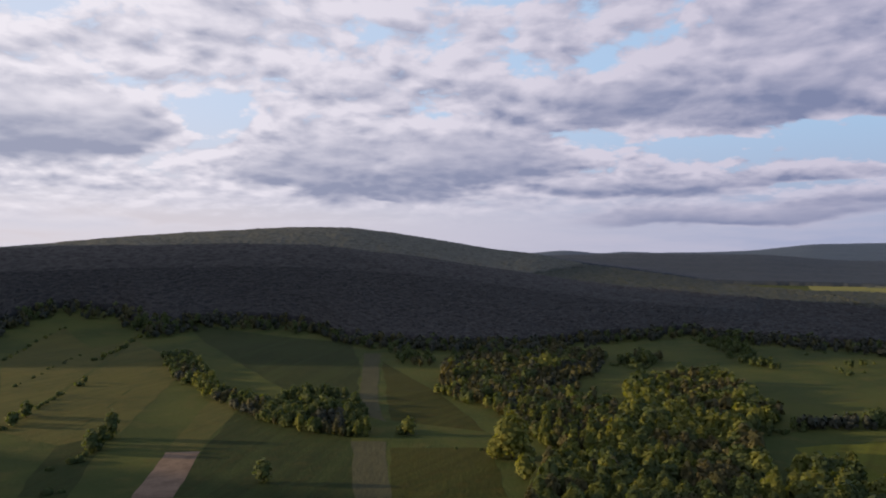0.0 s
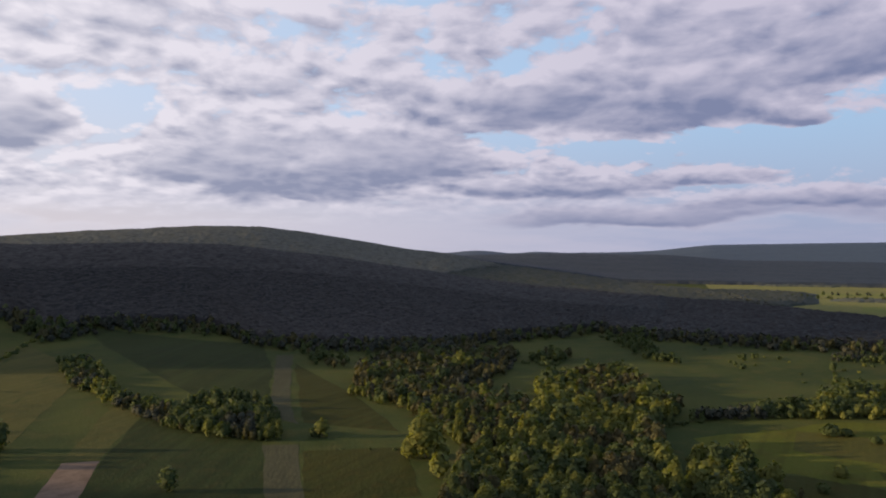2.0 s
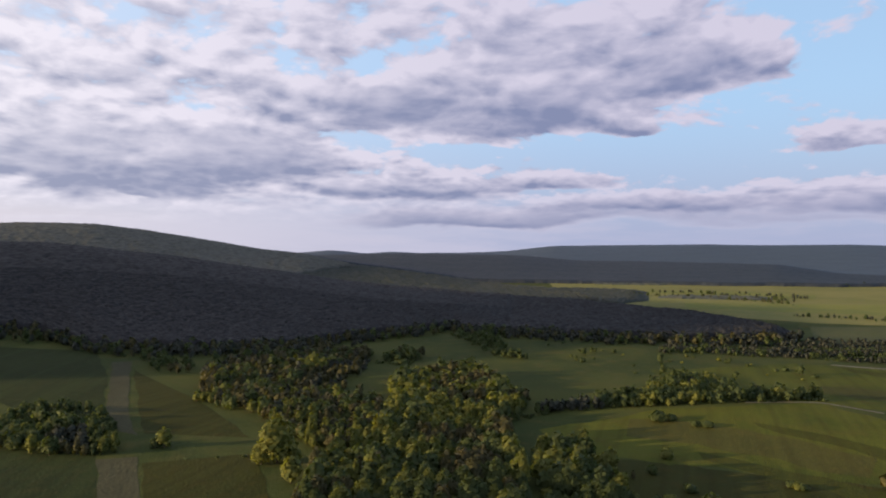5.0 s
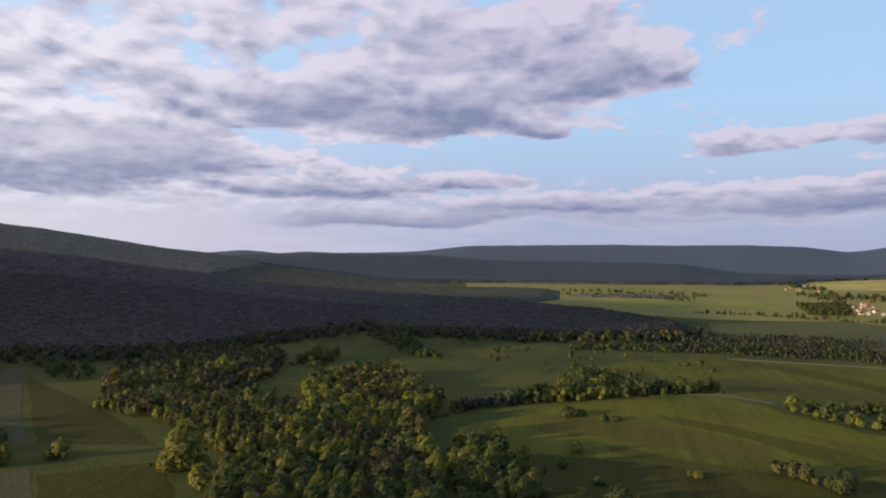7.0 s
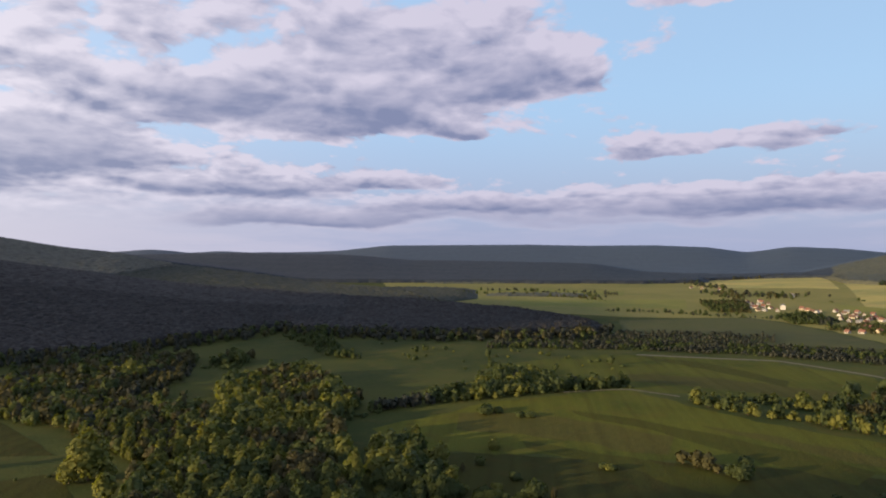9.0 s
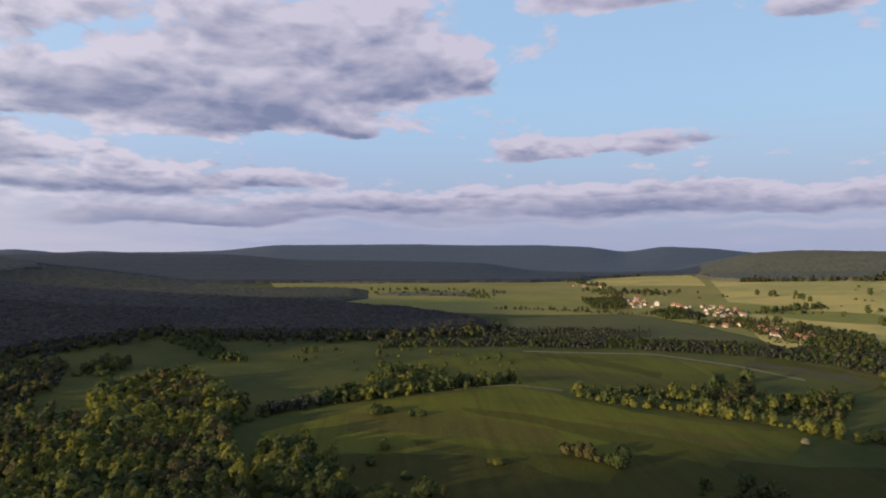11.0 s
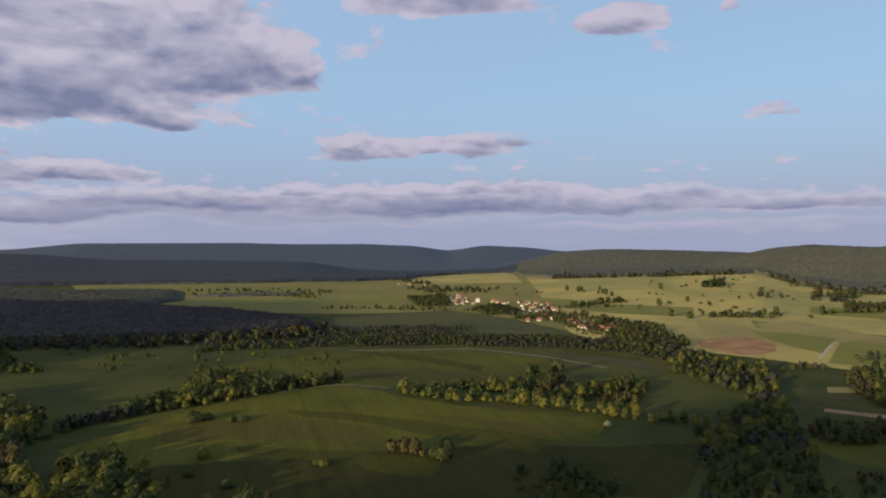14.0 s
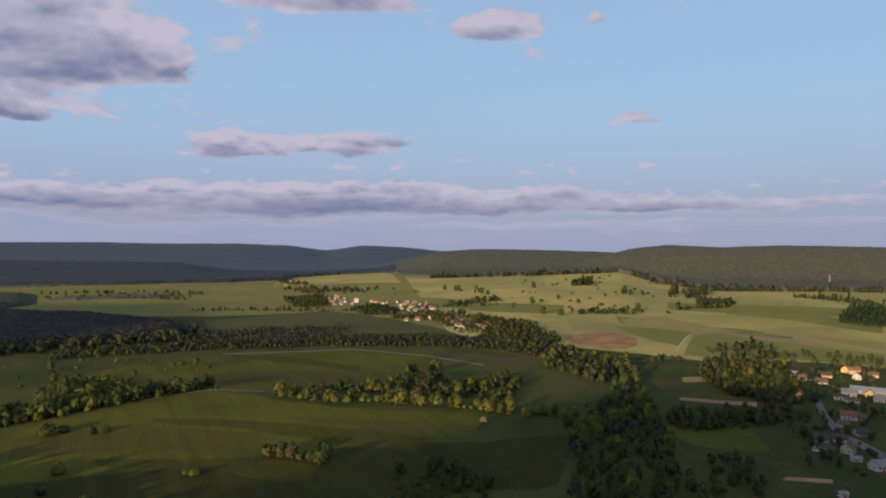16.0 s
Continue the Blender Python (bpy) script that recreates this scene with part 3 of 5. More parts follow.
ICO_V = np.array([(0, 0, -1)] + [(0.894 * math.cos(a), 0.894 * math.sin(a), -0.447) for a in np.arange(5) * 2 * math.pi / 5]
                 + [(0.894 * math.cos(a), 0.894 * math.sin(a), 0.447) for a in (np.arange(5) + 0.5) * 2 * math.pi / 5] + [(0, 0, 1)])
ICO_F = np.array([(0, 1 + (k + 1) % 5, 1 + k) for k in range(5)] + [(1 + k, 1 + (k + 1) % 5, 6 + k) for k in range(5)]
                 + [(1 + (k + 1) % 5, 6 + (k + 1) % 5, 6 + k) for k in range(5)] + [(6 + k, 6 + (k + 1) % 5, 11) for k in range(5)])


def raw_mesh(name, verts, tris, quads=None, normals=None, smooth=False, mats=None):
    """A mesh from arrays of points, triangles and quads; the triangles or all of it smooth."""
    tris = np.zeros((0, 3), int) if tris is None else np.asarray(tris, int)
    quads = np.zeros((0, 4), int) if quads is None else np.asarray(quads, int)
    mesh = bpy.data.meshes.new(name)
    mesh.vertices.add(len(verts))
    mesh.vertices.foreach_set("co", np.asarray(verts, np.float32).ravel())
    loops = np.concatenate([tris.ravel(), quads.ravel()])
    mesh.loops.add(len(loops))
    mesh.loops.foreach_set("vertex_index", loops.astype(np.int32))
    mesh.polygons.add(len(tris) + len(quads))
    starts = np.concatenate([np.arange(len(tris)) * 3, len(tris) * 3 + np.arange(len(quads)) * 4])
    mesh.polygons.foreach_set("loop_start", starts.astype(np.int32))
    mesh.polygons.foreach_set("use_smooth", np.concatenate([np.ones(len(tris), bool), np.full(len(quads), smooth or normals is not None)]))
    if mats is not None:
        mesh.polygons.foreach_set("material_index", np.asarray(mats, np.int32))
    mesh.update(calc_edges=True)
    if normals is not None:
        # leaves are shaded by the swell of the crown rather than one by one
        layer = mesh.attributes.new("custom_normal", "FLOAT_VECTOR", "POINT")
        layer.data.foreach_set("vector", np.asarray(normals, np.float32).ravel())
    return mesh


def sprays(rng, centres, normals, size):
    """Small leaf sprays: one bent quad each, facing roughly along the normals."""
    count = len(centres)
    facing = normals + rng.normal(0, 0.45, (count, 3))
    facing /= np.linalg.norm(facing, axis=1)[:, None]
    side = np.cross(facing, rng.normal(0, 1, (count, 3)))
    side /= np.linalg.norm(side, axis=1)[:, None]
    up = np.cross(facing, side)
    s = size * rng.uniform(0.6, 1.35, (count, 1))
    wide = s * rng.uniform(0.7, 1.3, (count, 1))
    corners = np.stack([centres - side * wide - up * s * 0.6, centres + side * wide * 0.8 - up * s, centres + side * wide + up * s * 0.7 - facing * s * 0.4,
                        centres - side * wide * 0.7 + up * s - facing * s * 0.3], axis=1)
    lean = normals * 0.6 + facing * 0.25 + (0, 0, 0.55)
    lean /= np.linalg.norm(lean, axis=1)[:, None]
    return corners.reshape(-1, 3), np.arange(count * 4).reshape(-1, 4), np.repeat(lean, 4, axis=0)


def ball():
    """An icosahedron divided once: 42 points, 80 faces."""
    verts, seen, tris = [tuple(v) for v in ICO_V], {}, []

    def between(i, j):
        key = (min(i, j), max(i, j))
        if key not in seen:
            v = (np.array(verts[i]) + np.array(verts[j])) / 2
            verts.append(tuple(v / np.linalg.norm(v)))
            seen[key] = len(verts) - 1
        return seen[key]

    for i, j, k in ICO_F.tolist():
        a, b, c = between(i, j), between(j, k), between(k, i)
        tris += [(i, a, c), (a, j, b), (c, b, k), (a, b, c)]
    return np.array(verts), np.array(tris)


BALL_V, BALL_F = ball()


def crown_shape(seed, tall, radius, low, lobes, leaves, size, taper=0.0):
    """An uneven, bulging crown: a core and many leaf sprays round it."""
    rng = np.random.default_rng(seed)
    bulges = rng.normal(0, 1, (lobes, 3))
    bulges[:, 2] = bulges[:, 2] * 0.8 + 0.15
    bulges /= np.linalg.norm(bulges, axis=1)[:, None]
    depth = rng.uniform(0.10, 0.30, lobes)

    def swollen(d):
        close = np.clip((d @ bulges.T - 0.62) / 0.38, 0, 1)
        out = 0.8 + np.max(close * depth, axis=1)
        p = d * out[:, None]
        narrow = 1 - taper * np.clip(p[:, 2], -0.4, 1.0)
        return p * np.stack([radius * narrow, radius * narrow, np.full(len(p), (tall - low) / 2)], axis=-1) + (0, 0, (tall + low) / 2)

    middle = np.array((0, 0, (tall + low) / 2))
    core = middle + (swollen(BALL_V) - middle) * 0.82
    d = rng.normal(0, 1, (leaves, 3))
    d[:, 2] += 0.2
    d /= np.linalg.norm(d, axis=1)[:, None]
    spots = middle + (swollen(d) - middle) * rng.triangular(0.76, 0.98, 1.2, (leaves, 1))
    outward = (swollen(d) - middle) / (radius, radius, (tall - low) / 2)
    outward = 0.5 * d + 0.5 * outward / np.linalg.norm(outward, axis=1)[:, None]
    outward = outward + rng.normal(0, 0.3, (leaves, 3)) + (0, 0, 0.12)
    outward /= np.linalg.norm(outward, axis=1)[:, None]
    leaf_v, leaf_q, leaf_n = sprays(rng, spots, outward, size)
    return np.concatenate([core, leaf_v]), BALL_F, leaf_q + len(core), np.concatenate([BALL_V, leaf_n])


def limb(points, radii, sides=6):
    """A tapered tube along points."""
    ring = np.arange(sides) * 2 * math.pi / sides
    verts = [np.stack([p[0] + r * np.cos(ring), p[1] + r * np.sin(ring), np.full(sides, p[2])], axis=-1) for p, r in zip(points, radii)]
    quads = [(k * sides + j, k * sides + (j + 1) % sides, (k + 1) * sides + (j + 1) % sides, (k + 1) * sides + j) for k in range(len(points) - 1) for j in range(sides)]
    return np.concatenate(verts), np.array(quads)


def trunk_shape(seed, tall, thick, reach_out):
    """A trunk that tapers and leans a little, with four limbs."""
    rng = np.random.default_rng(seed)
    lean = rng.normal(0, 0.02, 2) * tall
    verts, quads, count = [], [], 0
    stems = [([(0, 0, -0.6), (0, 0, 0.4), (lean[0] * 0.5, lean[1] * 0.5, tall * 0.45), (lean[0], lean[1], tall * 0.8)], [thick * 1.5, thick, thick * 0.7, thick * 0.15])]
    for k in range(4):
        a, z = k * 1.7 + rng.uniform(0, 1), tall * rng.uniform(0.25, 0.55)
        x, y = reach_out * math.cos(a), reach_out * math.sin(a)
        stems.append(([(lean[0] * 0.4, lean[1] * 0.4, z), (x * 0.5, y * 0.5, z + tall * 0.12), (x, y, z + tall * 0.25)], [thick * 0.5, thick * 0.35, thick * 0.1]))
    for points, radii in stems:
        v, q = limb(points, radii)
        verts.append(v), quads.append(q + count)
        count += len(v)
    verts = np.concatenate(verts)
    radial = verts * (1, 1, 0) + (0, 0, 0.02)
    return verts, np.zeros((0, 3), int), np.concatenate(quads), radial / np.linalg.norm(radial, axis=1)[:, None]


def spruce_shape(seed, tall, radius):
    """Tiers of drooping sprays round a stem."""
    rng = np.random.default_rng(seed)
    spots, normals = [], []
    for k in range(260):
        u = rng.uniform(0, 1) ** 0.8
        r = radius * (1 - u) * rng.uniform(0.5, 1.05) + 0.15
        a = rng.uniform(0, 2 * math.pi)
        spots.append((r * math.cos(a), r * math.sin(a), tall * (0.1 + 0.9 * u)))
        normals.append((math.cos(a), math.sin(a), 0.5))
    normals = np.array(normals) / np.linalg.norm(normals, axis=1)[:, None]
    leaf_v, leaf_q, leaf_n = sprays(rng, np.array(spots), normals, 0.75)
    ring = np.arange(7) * 2 * math.pi / 7
    cone = np.concatenate([np.stack([radius * 0.7 * np.cos(ring), radius * 0.7 * np.sin(ring), np.full(7, tall * 0.12)], axis=-1), [(0, 0, tall * 0.98)]])
    tris = np.array([(k, (k + 1) % 7, 7) for k in range(7)])
    cone_n = np.concatenate([np.stack([np.cos(ring), np.sin(ring), ring * 0 + 0.3], axis=-1), [(0, 0, 1)]])
    return np.concatenate([cone, leaf_v]), tris, leaf_q + 8, np.concatenate([cone_n, leaf_n])


# kind: height, radius, foot of the crown, lobes, sprays, size of a spray, taper, trunk, leaves, label
KINDS = {
    "broad": (13.5, 4.2, 0.8, 14, 760, 0.44, 0.22, 0.28, LEAF_WARM, "rounded broadleaf tree with fresh olive green leaves"),
    "slim": (14.5, 3.0, 1.4, 12, 560, 0.42, 0.35, 0.22, LEAF_WARM, "slim young broadleaf tree with yellowish green leaves"),
    "green": (13.0, 4.5, 0.5, 14, 760, 0.44, 0.2, 0.28, LEAF_GREEN, "dense dark green broadleaf tree"),
    "brown": (13.0, 3.8, 1.0, 12, 600, 0.42, 0.25, 0.25, LEAF_BROWN, "brownish tree with leaves just budding"),
    "russet": (13.0, 3.6, 1.0, 12, 600, 0.42, 0.25, 0.25, LEAF_RUSSET, "reddish brown tree with leaves just budding"),
    "shade": (12.5, 4.6, 0.5, 12, 640, 0.44, 0.2, 0.25, LEAF_SHADED, "grey green tree darkened for shade"),
    "giant": (26.0, 10.0, 0.5, 26, 3000, 0.55, 0.06, 0.6, LEAF_WARM, "tall spreading willow with pale green leaves"),
    "bush": (4.6, 3.4, -0.5, 8, 330, 0.34, 0.0, 0.12, LEAF_GREEN, "low round green bush"),
    "olive_bush": (5.0, 3.4, -0.5, 8, 330, 0.34, 0.0, 0.12, LEAF_WARM, "low round olive green bush"),
    "blossom": (4.5, 2.8, -0.2, 6, 300, 0.32, 0.0, 0.12, LEAF_PALE, "small bush white with blossom"),
    "bare": (7.5, 3.0, 0.6, 8, 620, 0.36, 0.2, 0.2, LEAF_BROWN, "thin pale stemmed tree with sparse brown leaves"),
}
MODELS, PLANTED = {}, []


def model(kind, variant):
    """Trunk and crown of one kind of plant, made once: their arrays and, once asked for, their meshes."""
    if (kind, variant) not in MODELS:
        seed = sum(map(ord, kind)) * 10 + variant
        if kind == "spruce":
            shapes = trunk_shape(seed, 15, 0.22, 0.5), spruce_shape(seed, 17.0, 3.1)
        else:
            tall, radius, low, lobes, leaves, size, taper, thick, mat, label = KINDS[kind]
            stretch = 1 + 0.12 * (variant - 1)
            shapes = trunk_shape(seed, tall * stretch, thick, radius * 0.45), crown_shape(seed, tall * stretch, radius, low, lobes, leaves, size, taper)
        # plainer versions for trees further off: the stem alone and fewer, larger sprays
        v, t, q, nn = shapes[1]
        inner = v[: len(v) - 4 * len(q)]
        plainer = []
        for share, grow, plain_core in ((0.2, 1.9, True), (0.065, 2.9, kind != "spruce")):
            few = np.random.default_rng(seed).permutation(len(q))[: int(len(q) * share)]
            corners = v[q[few]]
            larger = corners.mean(axis=1, keepdims=True) + (corners - corners.mean(axis=1, keepdims=True)) * grow
            core, faces = (inner[:12], ICO_F) if plain_core else (inner, t)
            plainer.append(((shapes[0][0][:18], shapes[0][1], shapes[0][2][:12], shapes[0][3][:18]),
                            (np.concatenate([core, larger.reshape(-1, 3)]), faces, np.arange(len(few) * 4).reshape(-1, 4) + len(core), np.concatenate([nn[: len(core)], nn[q[few]].reshape(-1, 3)]))))
        MODELS[kind, variant] = [shapes, None, plainer]
    return MODELS[kind, variant]


def plant(kind, x, y, rng, group, size=1.0):
    """Notes one tree or bush with its foot on the land; settle() builds them."""
    s = size * rng.uniform(0.62, 1.3)
    m = pose(x, y, float(land(x, y)) - 0.15, 0, 0, rng.uniform(0, 360)) @ Matrix.Diagonal((s * rng.uniform(0.85, 1.15), s * rng.uniform(0.85, 1.15), s * rng.uniform(0.8, 1.15), 1))
    PLANTED.append((math.hypot(x, y), "bush" if "bush" in kind or kind == "blossom" else "tree", kind, int(rng.integers(0, 3)), m, group))


def leaves_of(kind):
    return NEEDLE if kind == "spruce" else KINDS[kind][8]


def settle(single):
    """The nearest trees and bushes as things of their own, the rest of each group joined; none stands in a house."""
    counts, joined = {}, {}
    for far, name, kind, variant, m, group in sorted(PLANTED, key=lambda entry: entry[0]):
        if any(math.hypot(m.translation.x - x, m.translation.y - y) < clear for x, y, clear in BUILT):
            continue
        counts[name] = counts.get(name, 0) + 1
        if counts[name] > single:
            joined.setdefault((group, name), []).append((kind, variant, m))
            continue
        entry = model(kind, variant)
        if entry[1] is None:
            entry[1] = raw_mesh("trunk", *entry[0][0]), raw_mesh("crown", *entry[0][1])
        ob = new(name)
        ob.matrix_basis = m
        part("trunk", entry[1][0], BARK, ob)
        part("crown", entry[1][1], leaves_of(kind), ob)
        tagged(ob, "dark green spruce with drooping branches" if kind == "spruce" else KINDS[kind][9], name, group)
    for (group, name), plants in joined.items():
        mats, verts, tris, quads, normals, tri_mat, quad_mat, count = [BARK], [], [], [], [], [], [], 0
        for kind, variant, m in plants:
            if leaves_of(kind) not in mats:
                mats.append(leaves_of(kind))
            turn, shift = np.array(m.to_3x3()), np.array(m.translation)
            for (v, t, q, nn), slot in zip(model(kind, variant)[2][int(shift[0] ** 2 + shift[1] ** 2 > 480 ** 2)], (0, mats.index(leaves_of(kind)))):
                normals.append(nn @ turn.T)
                verts.append(v @ turn.T + shift), tris.append(t + count), quads.append(q + count)
                tri_mat += [slot] * len(t)
                quad_mat += [slot] * len(q)
                count += len(v)
        normals = np.concatenate(normals)
        normals /= np.linalg.norm(normals, axis=1)[:, None]
        mesh = raw_mesh(name + "_belt", np.concatenate(verts), np.concatenate(tris), np.concatenate(quads), normals, mats=tri_mat + quad_mat)
        for mat in mats:
            mesh.materials.append(mat)
        tagged(new(name + "_belt", mesh), "dense leafy " + group, "bushes" if name == "bush" else "trees", kind="stuff")


def inside(x, y, ring):
    hit = False
    for (ax, ay), (bx, by) in zip(ring, ring[1:] + ring[:1]):
        if (ay > y) != (by > y) and x < (bx - ax) * (y - ay) / (by - ay) + ax:
            hit = not hit
    return hit


def grove(ring, gap, kinds, group, seed, size=1.0):
    """Trees scattered over a patch of land."""
    rng = np.random.default_rng(seed)
    ring = list(ring)
    xs, ys = [p[0] for p in ring], [p[1] for p in ring]
    row = 0
    y = min(ys)
    while y < max(ys):
        x = min(xs) + (row % 2) * gap / 2
        while x < max(xs):
            px, py = x + rng.uniform(-0.38, 0.38) * gap, y + rng.uniform(-0.38, 0.38) * gap
            if inside(px, py, ring):
                u = 0.5 + 0.85 * noise.noise(Vector((px / 30, py / 30, seed * 3.7))) + rng.normal(0, 0.07)
                plant(kinds[int(np.clip(u, 0, 0.999) * len(kinds))], px, py, rng, group, size * (1 + 0.35 * noise.noise(Vector((px / 19, py / 19, seed * 1.3)))))
            x += gap
        y += gap * 0.87
        row += 1


def hedge(line, gap, kinds, group, seed, size=1.0, spread=2.0, gaps=0.0):
    """Trees or bushes along a line."""
    rng = np.random.default_rng(seed)
    for (ax, ay), (bx, by) in zip(line, line[1:]):
        steps = max(1, int(math.hypot(bx - ax, by - ay) / gap))
        for k in range(steps):
            if rng.uniform() >= gaps:
                u = (k + rng.uniform(0.2, 0.8)) / steps
                plant(kinds[int(rng.integers(0, len(kinds)))], ax + (bx - ax) * u + rng.normal(0, spread), ay + (by - ay) * u + rng.normal(0, spread), rng, group, size)


# the wood in the middle
grove(((141, 548), (171, 601), (228, 598), (232, 530), (220, 458), (182, 418), (160, 354), (145, 309), (120, 244), (72, 246), (31, 247), (39, 322), (65, 378), (98, 415), (129, 480)), 6.2, ("russet", "brown", "green", "green", "broad", "slim", "broad", "slim"), "trees of the middle wood", 11, 0.85)
grove(((171, 351), (199, 345), (190, 317), (190, 290), (171, 271), (201, 241), (171, 190), (113, 218), (138, 277)), 5.5, ("bush", "olive_bush", "green", "broad", "olive_bush"), "scrub at the edge of the middle wood", 12, 0.7)
# the strip of trees between the western fields
grove(((-298, 744), (-264, 740), (-169, 548), (-125, 512), (-87, 480), (-48, 448), (-42, 417), (-84, 430), (-131, 475), (-180, 540), (-231, 606)), 5.5, ("shade", "brown", "green", "green", "broad", "slim"), "trees between the western fields", 13, 0.58)
grove(((-131, 536), (-102, 566), (-60, 519), (-49, 455), (-87, 480)), 6, ("bush", "green", "bush"), "trees between the western fields", 14, 0.6)
# belts towards the hill
grove(((-3, 669), (18, 746), (97, 833), (176, 765), (141, 636), (107, 592), (75, 507), (115, 465), (108, 408), (67, 370), (49, 418), (36, 516), (5, 545)), 8.5, ("shade", "brown", "brown", "shade", "brown", "shade"), "budding trees between hill and middle wood", 18, 0.7)
grove(((-6, 545), (9, 724), (87, 750), (174, 735), (88, 626), (50, 538), (26, 500)), 6.5, ("broad", "brown", "green", "russet"), "trees of the belt below the hill", 15, 0.75)
grove(((33, 489), (49, 526), (77, 551), (120, 489), (102, 406), (66, 384), (55, 390), (49, 421)), 6, ("brown", "russet", "green", "slim", "brown"), "trees of the belt below the hill", 16, 0.75)
grove(((-55, 723), (-24, 682), (-3, 690), (-9, 732), (-52, 763)), 12, ("green", "brown"), "trees of the belt below the hill", 17, 0.8)
for spot, kind, size in ((((36, 373),), "giant", 1.0), (((28, 373),), "giant", 0.72), (((44, 369),), "broad", 1.15), (((39, 338),), "broad", 1.3), (((-21, 425),), "broad", 0.9), (((-25, 428),), "bush", 1.1),
                         (((31, 500),), "broad", 0.85), (((-87, 340),), "green", 0.75), (((-304, 597),), "green", 0.8), (((-301, 582),), "bush", 1.0), (((-182, 538),), "broad", 1.0)):
    plant(kind, *spot[0], np.random.default_rng(int(spot[0][0]) + 999), "lone trees in the fields", size)
# hedge lines of the western strips
hedge(((-453, 720), (-488, 839), (-497, 925)), 9, ("bush", "olive_bush"), "hedge bushes of the western strips", 21, 0.6, 1.5, 0.25)
hedge(((-274, 435), (-288, 496), (-298, 551)), 7, ("bush", "green", "bush"), "hedge bushes of the western strips", 22, 0.6, 2, 0.1)
hedge(((-354, 719), (-385, 881), (-370, 933)), 8, ("bush", "olive_bush"), "hedge bushes of the western strips", 23, 0.8, 2, 0.2)
hedge(((-342, 544), (-362, 623), (-405, 815)), 12, ("bush",), "hedge bushes of the western strips", 24, 0.5, 1.5, 0.5)
hedge(((-194, 358), (-197, 393), (-200, 430)), 7, ("bush", "green"), "hedge bushes of the western strips", 25, 0.8, 3)
hedge(((-186, 319), (-177, 328)), 5, ("bush",), "hedge bushes of the western strips", 26, 0.7, 2)
hedge(((-230, 1006), (-170, 945), (-98, 843), (-33, 755)), 9, ("green", "bush", "brown"), "hedge below the wooded hill", 27, 0.8, 3)
grove(((-465, 992), (-434, 1011), (-342, 937), (-364, 882), (-411, 942)), 13, ("green", "brown", "bush"), "trees at the foot of the hill", 28)
hedge(((-30, 396), (-2, 397), (26, 386)), 14, ("bush",), "hedge bushes of the western strips", 29, 0.35, 1, 0.4)
# trees round the meadow before the dark wood
grove(((163, 689), (208, 753), (228, 719), (189, 663)), 8, ("brown", "green", "bush"), "trees round the back meadow", 31, 0.75)
grove(((311, 889), (390, 961), (331, 742), (315, 659), (296, 677), (299, 768)), 9, ("green", "bush", "green"), "trees round the back meadow", 32, 0.65)
hedge(((97, 562), (135, 571)), 10, ("brown", "bush"), "trees round the back meadow", 33, 0.7, 3)
hedge(((310, 644), (343, 634), (378, 601)), 26, ("bush", "olive_bush"), "bushes scattered on the back meadow", 34, 0.8, 6, 0.3)
# the hedge wood along the foot of the hump
grove(((107, 387), (144, 416), (183, 418), (237, 433), (277, 423), (327, 404), (411, 379), (422, 400), (357, 428), (375, 493), (299, 456), (259, 456), (205, 431)), 5.6, ("shade", "green", "bush", "green", "broad"), "trees of the hedge wood", 41, 0.62)
grove(((308, 463), (402, 529), (434, 513), (375, 416), (330, 421)), 7, ("green", "olive_bush", "bush"), "trees of the hedge wood", 42, 0.6)
for spot, kind, size in ((((275, 383),), "bush", 1.5), (((283, 379),), "bush", 0.9), (((288, 362),), "bush", 1.2), (((293, 357),), "bush", 1.2), (((231, 314),), "olive_bush", 0.8), (((203, 351),), "broad", 0.9),
                         (((297, 240),), "bare", 0.9), (((299, 233),), "bare", 1.0), (((300, 227),), "bare", 1.05), (((299, 221),), "bare", 0.95), (((301, 216),), "green", 0.75), (((301, 209),), "bush", 1.4),
                         (((420, 167),), "blossom", 1.0), (((259, 252),), "bush", 0.7), (((257, 257),), "bush", 0.6), (((323, 222),), "bush", 0.9)):
    plant(kind, *spot[0], np.random.default_rng(int(spot[0][0] * 7 + spot[0][1])), "bushes on the sunny pasture", size)
# the hedgerow beyond the hump and the stream
hedge(((406, 326), (410, 288), (430, 245), (447, 197), (452, 162), (459, 131)), 2.9, ("broad", "green", "broad", "green", "olive_bush"), "trees of the long hedgerow", 51, 0.7, 2.5)
grove(((415, 330), (444, 301), (461, 263), (476, 209), (476, 167), (586, 196), (537, 236), (546, 264), (489, 279)), 5.4, ("broad", "green", "bush", "brown"), "trees of the long hedgerow", 52, 0.5)
hedge(((530, 292), (600, 285)), 11, ("green", "bush"), "trees of the long hedgerow", 53, 0.8, 3)
# stream trees mostly wear the shade-darkened leaves
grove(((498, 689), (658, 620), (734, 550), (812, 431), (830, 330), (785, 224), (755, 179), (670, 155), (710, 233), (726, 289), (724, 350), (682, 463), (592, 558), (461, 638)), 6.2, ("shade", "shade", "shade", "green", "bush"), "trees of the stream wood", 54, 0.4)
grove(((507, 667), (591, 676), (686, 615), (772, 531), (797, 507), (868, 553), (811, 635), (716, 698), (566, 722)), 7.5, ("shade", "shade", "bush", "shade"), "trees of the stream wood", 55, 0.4)
